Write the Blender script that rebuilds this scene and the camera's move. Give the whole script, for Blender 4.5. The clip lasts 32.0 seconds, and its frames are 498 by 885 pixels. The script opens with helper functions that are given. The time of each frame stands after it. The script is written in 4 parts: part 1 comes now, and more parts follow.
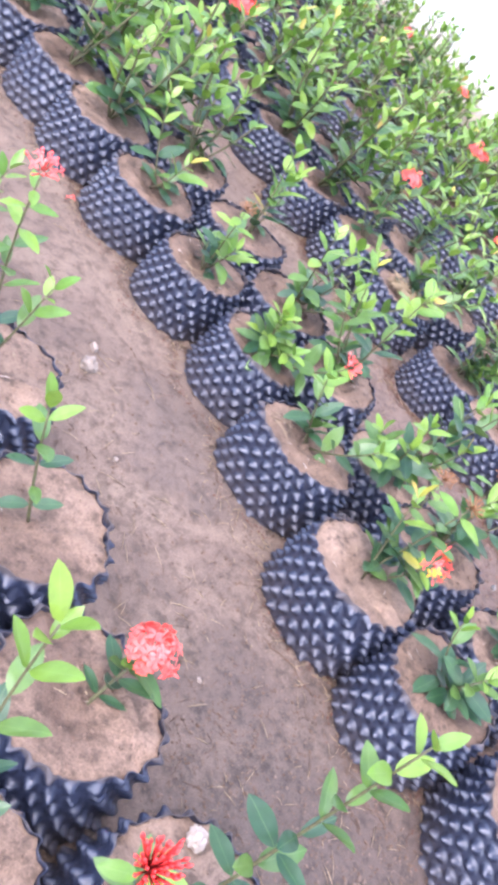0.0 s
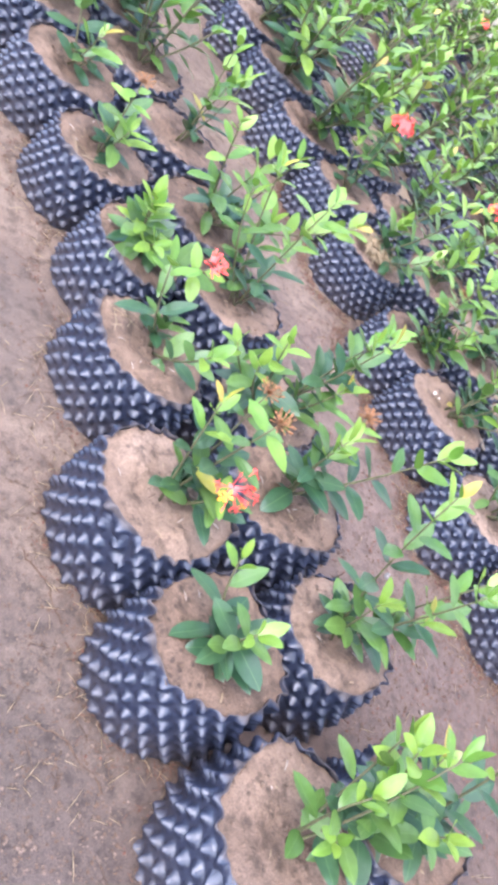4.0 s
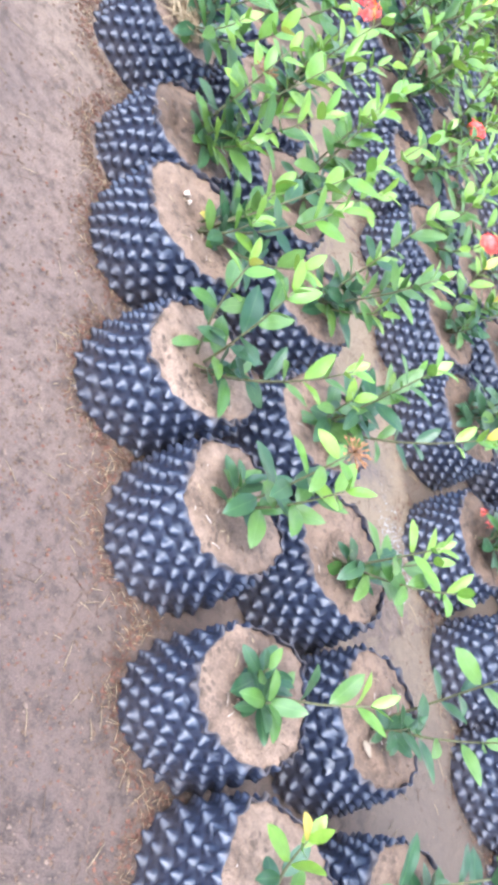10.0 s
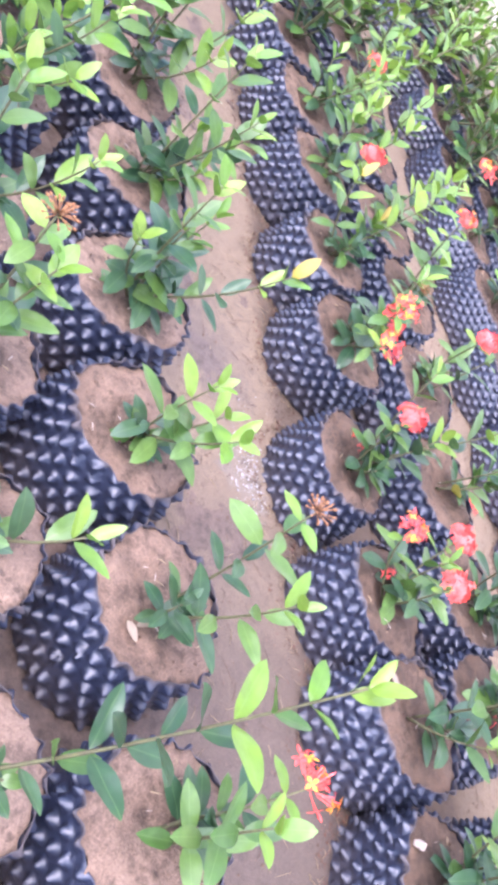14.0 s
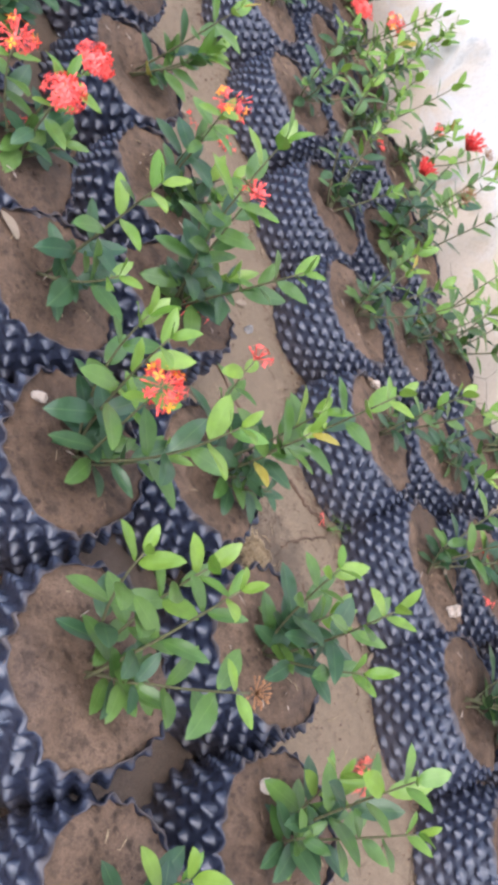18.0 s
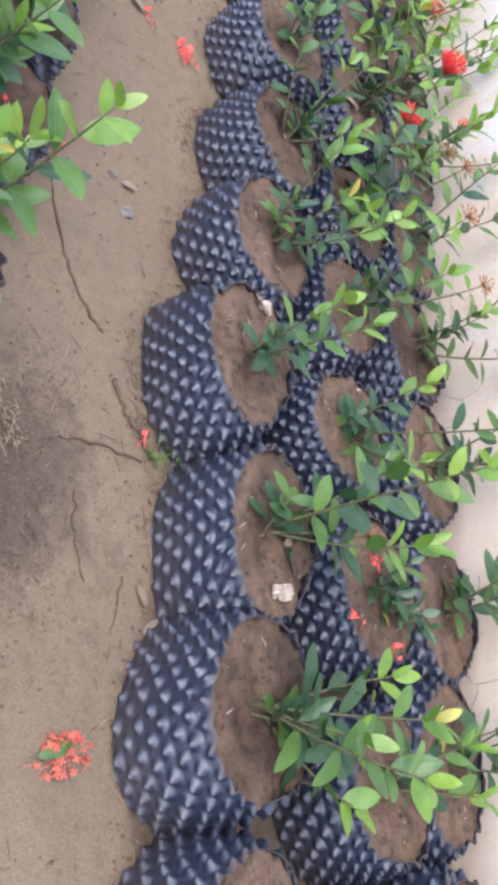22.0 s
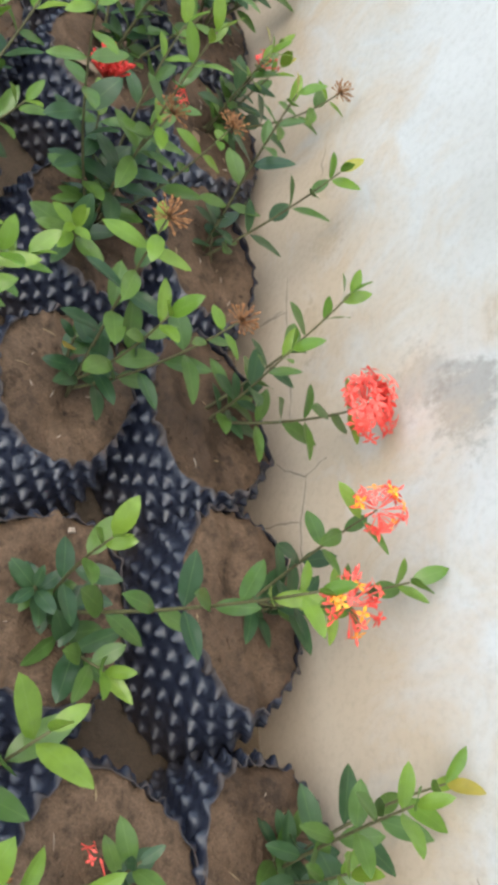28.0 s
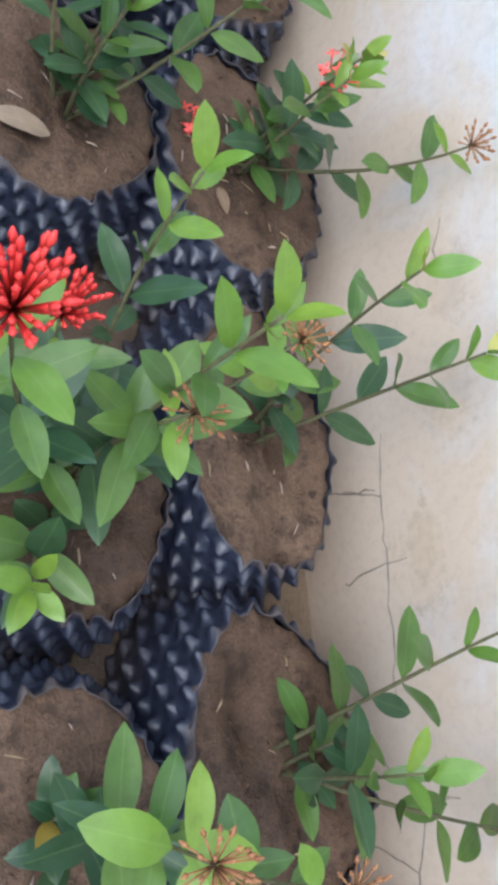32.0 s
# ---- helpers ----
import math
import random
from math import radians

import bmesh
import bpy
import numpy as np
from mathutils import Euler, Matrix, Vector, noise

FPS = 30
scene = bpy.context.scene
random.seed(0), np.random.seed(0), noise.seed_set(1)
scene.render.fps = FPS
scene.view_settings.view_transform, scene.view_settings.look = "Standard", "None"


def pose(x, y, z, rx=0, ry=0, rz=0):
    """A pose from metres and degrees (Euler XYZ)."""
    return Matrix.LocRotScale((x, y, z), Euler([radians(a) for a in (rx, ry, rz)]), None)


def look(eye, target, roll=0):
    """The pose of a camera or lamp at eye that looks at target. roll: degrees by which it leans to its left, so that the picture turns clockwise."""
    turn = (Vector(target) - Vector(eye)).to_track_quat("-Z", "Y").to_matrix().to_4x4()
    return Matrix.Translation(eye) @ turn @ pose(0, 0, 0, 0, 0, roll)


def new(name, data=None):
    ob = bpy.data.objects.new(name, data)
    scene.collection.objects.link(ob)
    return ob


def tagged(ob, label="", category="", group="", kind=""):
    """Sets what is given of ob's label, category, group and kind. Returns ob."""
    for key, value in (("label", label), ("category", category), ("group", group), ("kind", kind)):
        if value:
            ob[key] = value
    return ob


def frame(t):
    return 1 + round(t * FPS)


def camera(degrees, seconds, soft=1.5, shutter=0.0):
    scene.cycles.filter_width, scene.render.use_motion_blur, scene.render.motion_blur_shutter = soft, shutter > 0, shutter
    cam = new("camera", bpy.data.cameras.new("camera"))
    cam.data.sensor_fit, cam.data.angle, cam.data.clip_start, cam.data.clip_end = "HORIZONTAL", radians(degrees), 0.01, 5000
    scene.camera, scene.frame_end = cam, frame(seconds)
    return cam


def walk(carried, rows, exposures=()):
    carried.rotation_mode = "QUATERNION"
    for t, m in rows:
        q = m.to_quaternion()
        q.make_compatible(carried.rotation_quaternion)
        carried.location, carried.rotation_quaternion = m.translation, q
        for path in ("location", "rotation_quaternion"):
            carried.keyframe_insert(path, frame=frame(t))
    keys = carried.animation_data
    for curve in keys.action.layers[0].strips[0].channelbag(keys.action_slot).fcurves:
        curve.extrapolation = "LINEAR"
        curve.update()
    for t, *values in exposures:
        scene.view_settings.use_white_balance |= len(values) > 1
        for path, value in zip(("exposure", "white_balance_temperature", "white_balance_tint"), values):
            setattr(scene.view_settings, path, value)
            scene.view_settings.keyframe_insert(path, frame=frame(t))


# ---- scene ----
cam = camera(31.1, 32.0, soft=4.5)
METRES, EYE, TILT, LEAN, TURN = 5.5, 0.973, -40.354, -36.627, -34.931
ROWS = [
    (0.0, 0.0, 0.0, 0.0, 0.0, 0.0, -0.0),
    (0.5, 0.0071, 0.0052, -0.002, -0.78, 0.38, -3.09),
    (1.0, 0.0144, 0.0104, -0.0047, 1.79, 1.43, -7.71),
    (1.5, 0.0209, 0.0149, -0.0061, 3.35, 3.14, -10.22),
    (2.0, 0.0255, 0.0206, -0.0086, 3.77, 2.13, -11.75),
    (2.5, 0.0292, 0.0289, -0.0073, 1.95, -0.9, -11.81),
    (3.0, 0.0415, 0.0374, -0.0113, 0.65, -1.72, -9.61),
    (3.5, 0.0579, 0.046, -0.0209, 2.01, -0.37, -7.96),
    (4.0, 0.0792, 0.0524, -0.0302, 5.19, 1.36, -9.18),
    (4.5, 0.09, 0.0528, -0.0312, 4.94, 1.95, -9.13),
    (6.5, 0.1021, 0.1009, -0.0237, 6.93, 4.78, -19.3),
    (7.0, 0.1125, 0.1125, -0.0251, 5.17, 6.64, -21.53),
    (7.5, 0.1308, 0.1247, -0.0303, 4.67, 7.43, -21.73),
    (8.0, 0.1428, 0.1318, -0.0367, 5.24, 7.85, -21.74),
    (8.5, 0.149, 0.1343, -0.0409, 6.04, 6.73, -21.32),
    (9.0, 0.1559, 0.1445, -0.0447, 5.27, 4.45, -21.46),
    (9.5, 0.1689, 0.1584, -0.0471, 4.32, 2.62, -23.06),
    (10.0, 0.1841, 0.174, -0.0485, 4.31, -0.37, -22.51),
    (10.5, 0.1901, 0.1838, -0.0483, 4.42, -2.07, -21.8),
    (11.0, 0.1995, 0.1891, -0.0504, 4.5, 2.66, -23.44),
    (11.5, 0.215, 0.1946, -0.0561, 6.0, 6.34, -25.27),
    (12.0, 0.2259, 0.1971, -0.0643, 6.9, 7.68, -27.16),
    (12.5, 0.236, 0.201, -0.0719, 7.21, 7.56, -26.06),
    (13.0, 0.2443, 0.2032, -0.0767, 7.1, 5.8, -22.43),
    (13.5, 0.2504, 0.2106, -0.0786, 5.52, 3.58, -22.01),
    (15.5, 0.2979, 0.2478, -0.0817, 5.23, 6.45, -26.02),
    (16.0, 0.3145, 0.2516, -0.0919, 4.33, 7.3, -24.72),
    (16.5, 0.333, 0.2541, -0.1061, 4.32, 4.9, -21.49),
    (17.0, 0.3455, 0.2573, -0.1182, 3.42, 0.06, -18.55),
    (17.5, 0.3529, 0.2636, -0.1229, 0.78, -4.18, -17.09),
    (18.0, 0.3654, 0.2729, -0.1273, 1.02, -4.56, -17.02),
    (18.5, 0.3835, 0.2845, -0.1362, 3.41, -2.95, -19.57),
    (19.0, 0.3944, 0.2928, -0.14, 5.77, -0.96, -21.59),
    (19.5, 0.4066, 0.3006, -0.1453, 7.16, 2.75, -22.91),
    (20.0, 0.4285, 0.3075, -0.1572, 6.78, 5.0, -24.57),
    (20.5, 0.4456, 0.3134, -0.1667, 6.82, 5.55, -23.81),
    (21.0, 0.454, 0.3213, -0.1691, 5.77, 5.49, -23.55),
    (21.5, 0.4647, 0.3376, -0.1707, 7.09, 4.79, -27.19),
    (22.0, 0.4795, 0.3563, -0.1694, 10.58, 3.04, -29.14),
    (22.5, 0.4853, 0.3689, -0.1656, 13.18, 2.24, -30.24),
    (23.0, 0.4928, 0.3815, -0.1624, 14.95, 4.94, -31.54),
    (23.5, 0.5108, 0.4056, -0.1536, 18.57, 8.55, -33.77),
    (24.0, 0.5252, 0.4253, -0.148, 22.58, 8.48, -32.5),
    (24.5, 0.5329, 0.4392, -0.1427, 23.52, 8.24, -28.24),
    (25.0, 0.5383, 0.4504, -0.1399, 18.91, 5.55, -23.9),
    (25.5, 0.54, 0.4535, -0.1361, 17.36, 5.58, -22.62),
    (26.0, 0.5367, 0.4592, -0.1307, 17.32, 3.93, -21.72),
    (26.5, 0.5316, 0.4668, -0.1178, 16.18, 1.7, -20.95),
    (28.5, 0.5136, 0.4981, -0.0826, 16.09, -0.64, -18.08),
    (29.0, 0.5088, 0.5133, -0.0671, 18.57, -2.17, -16.8),
    (29.5, 0.5017, 0.5258, -0.0542, 21.38, -2.73, -16.51),
    (30.0, 0.4994, 0.5289, -0.0477, 22.59, -1.25, -17.17),
    (30.5, 0.4903, 0.5336, -0.0374, 20.86, -2.13, -18.25),
    (31.0, 0.4721, 0.5432, -0.0142, 18.53, -7.0, -17.53),
    (31.5, 0.4603, 0.5562, -0.0041, 16.19, -12.22, -16.04),
    (32.0, 0.4524, 0.5736, -0.0013, 17.26, -17.62, -15.58),
]
EXPOSURES = [
    (0, 2.30, 5700, 21),
    (4, 2.37, 5670, 16),
    (7, 2.55, 5640, 18),
    (8, 2.42, 5640, 32),
    (9, 2.40, 5640, 25),
    (10, 2.55, 5540, 8),
    (11, 2.58, 5640, 8),
    (12, 2.53, 5660, 20),
    (13, 2.50, 5680, 27),
    (16, 2.14, 5620, 23),
    (17, 1.78, 5970, 11),
    (18, 1.50, 5960, 13),
    (19, 1.90, 5920, 19),
    (20, 1.90, 5620, 15),
    (21, 1.10, 6170, 9),
    (22, 1.53, 5820, 12),
    (23, 2.15, 5520, 11),
    (24, 2.17, 5420, 15),
    (24.5, 1.95, 5450, 5),
    (25, 1.40, 6050, 1),
    (26, 0.82, 6650, 1),
    (29, 1.07, 6400, 1),
    (30, 1.12, 6150, 2),
    (32, 1.15, 5750, 6),
]
walk(cam, [(t, pose(0, 0, EYE, TILT, LEAN, TURN) @ pose(METRES * x, METRES * y, METRES * z, 90 + pitch, roll, yaw)) for t, x, y, z, yaw, pitch, roll in ROWS], EXPOSURES)

# ---- light ----
world = bpy.data.worlds.new("sky")
scene.world = world
world.use_nodes = True
wn = world.node_tree
wn.nodes.clear()
sky = wn.nodes.new("ShaderNodeTexSky")
sky.sky_type = "NISHITA"
sky.sun_disc = False
SUN_UP, SUN_ROUND = 58.0, 255.0
sky.sun_elevation, sky.sun_rotation = radians(SUN_UP), radians(SUN_ROUND)
sky.dust_density, sky.air_density, sky.ozone_density = 3.0, 1.0, 1.0
bg = wn.nodes.new("ShaderNodeBackground")
bg.inputs["Strength"].default_value = 0.15
wo = wn.nodes.new("ShaderNodeOutputWorld")
wn.links.new(sky.outputs[0], bg.inputs[0])
wn.links.new(bg.outputs[0], wo.inputs[0])
sun_data = bpy.data.lights.new("sun", "SUN")
sun_data.energy, sun_data.angle, sun_data.color = 1.5, radians(115), (1.0, 0.98, 0.96)
sun = new("sun", sun_data)
sun.matrix_world = look((30 * math.cos(radians(SUN_UP)) * math.sin(radians(SUN_ROUND)), 30 * math.cos(radians(SUN_UP)) * math.cos(radians(SUN_ROUND)), 30 * math.sin(radians(SUN_UP))), (0, 0, 0))


WALL_X = 4.665


# ---- materials ----
def material(name):
    m = bpy.data.materials.new(name)
    m.use_nodes = True
    t = m.node_tree
    return m, t, t.nodes["Principled BSDF"], t.nodes["Material Output"]


def node(t, kind, **values):
    n = t.nodes.new(kind)
    for key, v in values.items():
        n.inputs[key].default_value = v
    return n


def coords(t, scale=1.0, world_space=True):
    """World position, or the object's own."""
    if world_space:
        g = t.nodes.new("ShaderNodeNewGeometry")
        out = g.outputs["Position"]
    else:
        g = t.nodes.new("ShaderNodeTexCoord")
        out = g.outputs["Object"]
    return out


def noise_tex(t, co, scale, detail=4.0, rough=0.6, distort=0.0):
    n = node(t, "ShaderNodeTexNoise", Scale=scale, Detail=detail, Roughness=rough, Distortion=distort)
    t.links.new(co, n.inputs["Vector"])
    return n.outputs["Fac"]


def ramp(t, fac, stops):
    r = t.nodes.new("ShaderNodeValToRGB")
    e = r.color_ramp.elements
    while len(e) < len(stops):
        e.new(0.5)
    for k, (p, c) in zip(e, stops):
        k.position, k.color = p, (*c, 1) if len(c) == 3 else c
    t.links.new(fac, r.inputs[0])
    return r.outputs[0]


def mix(t, fac, a, b, blend="MIX"):
    n = t.nodes.new("ShaderNodeMix")
    n.data_type, n.blend_type = "RGBA", blend
    for socket, v in ((n.inputs[0], fac), (n.inputs[6], a), (n.inputs[7], b)):
        if isinstance(v, (int, float)):
            socket.default_value = v
        elif isinstance(v, tuple):
            socket.default_value = (*v, 1)
        else:
            t.links.new(v, socket)
    return n.outputs[2]


def math_node(t, op, a, b=0.0):
    n = t.nodes.new("ShaderNodeMath")
    n.operation = op
    for socket, v in zip(n.inputs, (a, b)):
        if isinstance(v, (int, float)):
            socket.default_value = v
        else:
            t.links.new(v, socket)
    return n.outputs[0]


def bump(t, p, height, strength, distance):
    b = node(t, "ShaderNodeBump", Strength=strength, Distance=distance)
    t.links.new(height, b.inputs["Height"])
    t.links.new(b.outputs[0], p.inputs["Normal"])


def grey(v):
    return (v, v, v)


def earth(name, light, mid, dark, fine=420.0, path=False):
    """Loam: clods, grit and damp patches, plus pot shade darkened into two beds."""
    m, t, p, _ = material(name)
    co = coords(t)
    broad = noise_tex(t, co, 4.5, 5, 0.62, 0.4)
    clod = noise_tex(t, co, 38.0, 5, 0.7)
    grit = noise_tex(t, co, fine, 3, 0.7)
    base = ramp(t, broad, [(0.34, dark), (0.5, mid), (0.68, light)])
    clods = ramp(t, clod, [(0.36, grey(0.40)), (0.5, grey(0.95)), (0.72, grey(1.2))])
    if path:
        # fine sandy silt has settled in the path before the last bed, with one patch of dark grit
        s = t.nodes.new("ShaderNodeSeparateXYZ")
        t.links.new(co, s.inputs[0])
        silt = ramp(t, math_node(t, "ADD", math_node(t, "MULTIPLY", broad, 0.6), math_node(t, "MULTIPLY", s.outputs["X"], 0.25)), [(0.0, grey(0.0)), (1.08, grey(0.0)), (1.22, grey(0.75))])
        base = mix(t, silt, base, (0.182, 0.133, 0.083))
        # shade between the pots, darkened into the ground along two beds
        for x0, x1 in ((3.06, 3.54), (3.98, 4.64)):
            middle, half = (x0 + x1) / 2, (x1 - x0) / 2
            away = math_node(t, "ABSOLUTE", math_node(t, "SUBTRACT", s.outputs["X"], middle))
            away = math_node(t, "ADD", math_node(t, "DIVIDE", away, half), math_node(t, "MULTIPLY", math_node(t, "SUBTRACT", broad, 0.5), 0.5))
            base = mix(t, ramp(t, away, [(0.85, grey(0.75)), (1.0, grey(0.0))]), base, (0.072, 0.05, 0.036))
        for px, py, size, full, tone in ((3.73, -0.6, 0.16, 0.75, (0.075, 0.055, 0.038)), (1.02, -0.08, 0.45, 0.85, (0.076, 0.057, 0.046)), (1.88, -0.2, 0.75, 0.8, (0.09, 0.06, 0.047)), (1.93, 0.6, 0.6, 0.6, (0.135, 0.092, 0.073)), (2.85, -0.5, 0.7, 0.8, (0.082, 0.060, 0.048)), (2.86, 0.55, 0.16, 0.6, (0.10, 0.08, 0.068)), (1.2, 0.75, 0.14, 0.5, (0.115, 0.086, 0.068)), (2.975, 0.30, 0.07, 0.4, (0.21, 0.18, 0.15))):
            d = t.nodes.new("ShaderNodeVectorMath")
            d.operation = "DISTANCE"
            t.links.new(co, d.inputs[0])
            d.inputs[1].default_value = (px, py, 0.0)
            far = math_node(t, "ADD", d.outputs["Value"], math_node(t, "MULTIPLY", math_node(t, "SUBTRACT", clod, 0.5), 0.25))
            far = math_node(t, "ADD", far, math_node(t, "MULTIPLY", math_node(t, "SUBTRACT", broad, 0.5), 0.5))
            base = mix(t, ramp(t, far, [(size * 0.5, grey(full)), (size * 1.25, grey(0.0))]), base, tone)
    else:
        # the two beds nearest the wall have been watered
        s = t.nodes.new("ShaderNodeSeparateXYZ")
        t.links.new(co, s.inputs[0])
        damp = math_node(t, "ADD", s.outputs["X"], math_node(t, "MULTIPLY", math_node(t, "SUBTRACT", broad, 0.5), 0.9))
        base = mix(t, 1.0, base, ramp(t, math_node(t, "MULTIPLY", damp, 0.2), [(0.54, grey(1.0)), (0.62, (0.60, 0.57, 0.53))]), "MULTIPLY")
        info = t.nodes.new("ShaderNodeObjectInfo")
        base = mix(t, 1.0, base, ramp(t, info.outputs["Random"], [(0.0, (0.80, 0.78, 0.76)), (0.5, (0.97, 0.97, 0.97)), (1.0, (1.12, 1.14, 1.16))]), "MULTIPLY")
    base = mix(t, math_node(t, "MULTIPLY", math_node(t, "SUBTRACT", 1.0, silt), 0.72) if path else 0.85, base, clods, "MULTIPLY")
    pits = node(t, "ShaderNodeTexVoronoi", Scale=62.0, Randomness=1.0)
    t.links.new(co, pits.inputs["Vector"])
    holes = ramp(t, pits.outputs["Distance"], [(0.16, grey(0.34)), (0.36, grey(1.0))])
    holes = mix(t, ramp(t, noise_tex(t, co, 9.0, 3), [(0.47, grey(0.0)), (0.58, grey(1.0))]), (1.0, 1.0, 1.0), holes)
    base = mix(t, 0.3 if path else 0.8, base, holes, "MULTIPLY")
    specks = ramp(t, grit, [(0.3, grey(0.6)), (0.5, grey(1.0)), (0.72, grey(1.35))])
    base = mix(t, 0.8, base, specks, "MULTIPLY")
    t.links.new(base, p.inputs["Base Color"])
    wet = ramp(t, broad, [(0.3, grey(0.62)), (0.5, grey(0.86)), (1.0, grey(0.95))])
    t.links.new(wet, p.inputs["Roughness"])
    p.inputs["Specular IOR Level"].default_value = 0.3
    h = math_node(t, "ADD", math_node(t, "MULTIPLY", clod, 1.0), math_node(t, "MULTIPLY", grit, 0.28))
    bump(t, p, h, 0.85, 0.007)
    return m


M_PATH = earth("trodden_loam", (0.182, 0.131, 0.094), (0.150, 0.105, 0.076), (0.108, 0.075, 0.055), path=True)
M_SOIL = earth("pot_loam", (0.225, 0.152, 0.106), (0.182, 0.120, 0.081), (0.11, 0.070, 0.047), 300.0)


def plastic():
    m, t, p, _ = material("black_dimpled_plastic")
    co = coords(t)
    own = coords(t, world_space=False)
    film = noise_tex(t, co, 21.0, 5, 0.65)
    grain = noise_tex(t, co, 330.0, 3, 0.6)
    dust = math_node(t, "MULTIPLY", ramp(t, film, [(0.5, grey(0.0)), (0.72, grey(0.75))]), ramp(t, grain, [(0.35, grey(0.2)), (0.7, grey(1.0))]))
    # mud thrown up by the rain, ragged along its upper edge
    z = t.nodes.new("ShaderNodeSeparateXYZ")
    t.links.new(own, z.inputs[0])
    edge = math_node(t, "SUBTRACT", math_node(t, "MULTIPLY", film, 0.125), z.outputs["Z"])
    splash = math_node(t, "MULTIPLY", ramp(t, math_node(t, "ADD", math_node(t, "MULTIPLY", edge, 14.0), 0.2), [(0.0, grey(0.0)), (0.7, grey(0.45))]), ramp(t, grain, [(0.38, grey(0.1)), (0.62, grey(1.0))]))
    dirt = math_node(t, "MAXIMUM", math_node(t, "MULTIPLY", dust, 0.07), splash)
    # loam sticking to the cut edge
    edge_dirt = ramp(t, math_node(t, "ADD", z.outputs["Z"], math_node(t, "MULTIPLY", math_node(t, "SUBTRACT", film, 0.5), 0.012)), [(0.0, grey(0.0)), (0.1415, grey(0.0)), (0.1455, grey(0.6))])
    dirt = math_node(t, "MAXIMUM", dirt, edge_dirt)
    base = mix(t, dirt, (0.0165, 0.0200, 0.037), (0.085, 0.064, 0.05))
    t.links.new(base, p.inputs["Base Color"])
    crinkle = noise_tex(t, co, 85.0, 3, 0.55, 0.6)
    rough = mix(t, dirt, ramp(t, crinkle, [(0.3, grey(0.29)), (0.7, grey(0.46))]), (0.75, 0.75, 0.75))
    t.links.new(rough, p.inputs["Roughness"])
    t.links.new(mix(t, dirt, (0.75, 0.75, 0.75), (0.1, 0.1, 0.1)), p.inputs["Specular IOR Level"])
    bump(t, p, math_node(t, "ADD", crinkle, math_node(t, "MULTIPLY", grain, 0.12)), 0.5, 0.0035)
    return m


M_PLASTIC = plastic()


def plaster():
    m, t, p, _ = material("stained_lime_plaster")
    co = coords(t)
    broad = noise_tex(t, co, 1.7, 6, 0.62, 0.5)
    blot = noise_tex(t, co, 7.0, 6, 0.66, 0.8)
    fine = noise_tex(t, co, 95.0, 4, 0.65)
    base = ramp(t, broad, [(0.3, (0.47, 0.47, 0.47)), (0.5, (0.55, 0.56, 0.58)), (0.7, (0.60, 0.615, 0.64))])
    stain = ramp(t, blot, [(0.0, grey(0.0)), (0.66, grey(0.0)), (0.74, grey(0.5))])
    base = mix(t, stain, base, (0.29, 0.275, 0.26))
    for sy, sz, size, dark in ((-0.06, 0.43, 0.045, 0.5), (0.02, 0.37, 0.04, 0.4), (-0.55, 0.18, 0.05, 0.5), (0.22, 0.185, 0.03, 0.55), (0.47, 0.26, 0.04, 0.5), (0.36, 0.25, 0.03, 0.4), (0.9, 0.42, 0.05, 0.4)):
        d = t.nodes.new("ShaderNodeVectorMath")
        d.operation = "DISTANCE"
        t.links.new(co, d.inputs[0])
        d.inputs[1].default_value = (WALL_X, sy, sz)
        ragged = math_node(t, "ADD", d.outputs["Value"], math_node(t, "MULTIPLY", math_node(t, "SUBTRACT", blot, 0.5), 0.22))
        ragged = math_node(t, "ADD", ragged, math_node(t, "MULTIPLY", math_node(t, "SUBTRACT", fine, 0.5), 0.05))
        base = mix(t, ramp(t, ragged, [(size * 0.8, grey(dark * 1.3)), (size * 1.4, grey(0.0))]), base, (0.26, 0.245, 0.23))
    # rain-splashed mud in ragged tongues plus painted bounce light, over the wall's foot
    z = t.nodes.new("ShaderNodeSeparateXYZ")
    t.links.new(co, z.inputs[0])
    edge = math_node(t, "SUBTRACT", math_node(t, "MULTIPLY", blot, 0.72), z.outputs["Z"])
    mud_and_bounce = ramp(t, math_node(t, "ADD", math_node(t, "MULTIPLY", edge, 3.2), 0.45), [(0.0, grey(0.0)), (0.9, grey(0.8))])
    base = mix(t, mud_and_bounce, base, (0.50, 0.38, 0.258))
    peel = ramp(t, fine, [(0.3, grey(0.86)), (0.52, grey(1.0)), (0.8, grey(1.04))])
    base = mix(t, 0.7, base, peel, "MULTIPLY")
    t.links.new(base, p.inputs["Base Color"])
    p.inputs["Roughness"].default_value = 0.72
    h = math_node(t, "ADD", math_node(t, "MULTIPLY", blot, 1.0), math_node(t, "MULTIPLY", fine, 0.25))
    bump(t, p, h, 0.35, 0.006)
    return m


M_PLASTER = plaster()


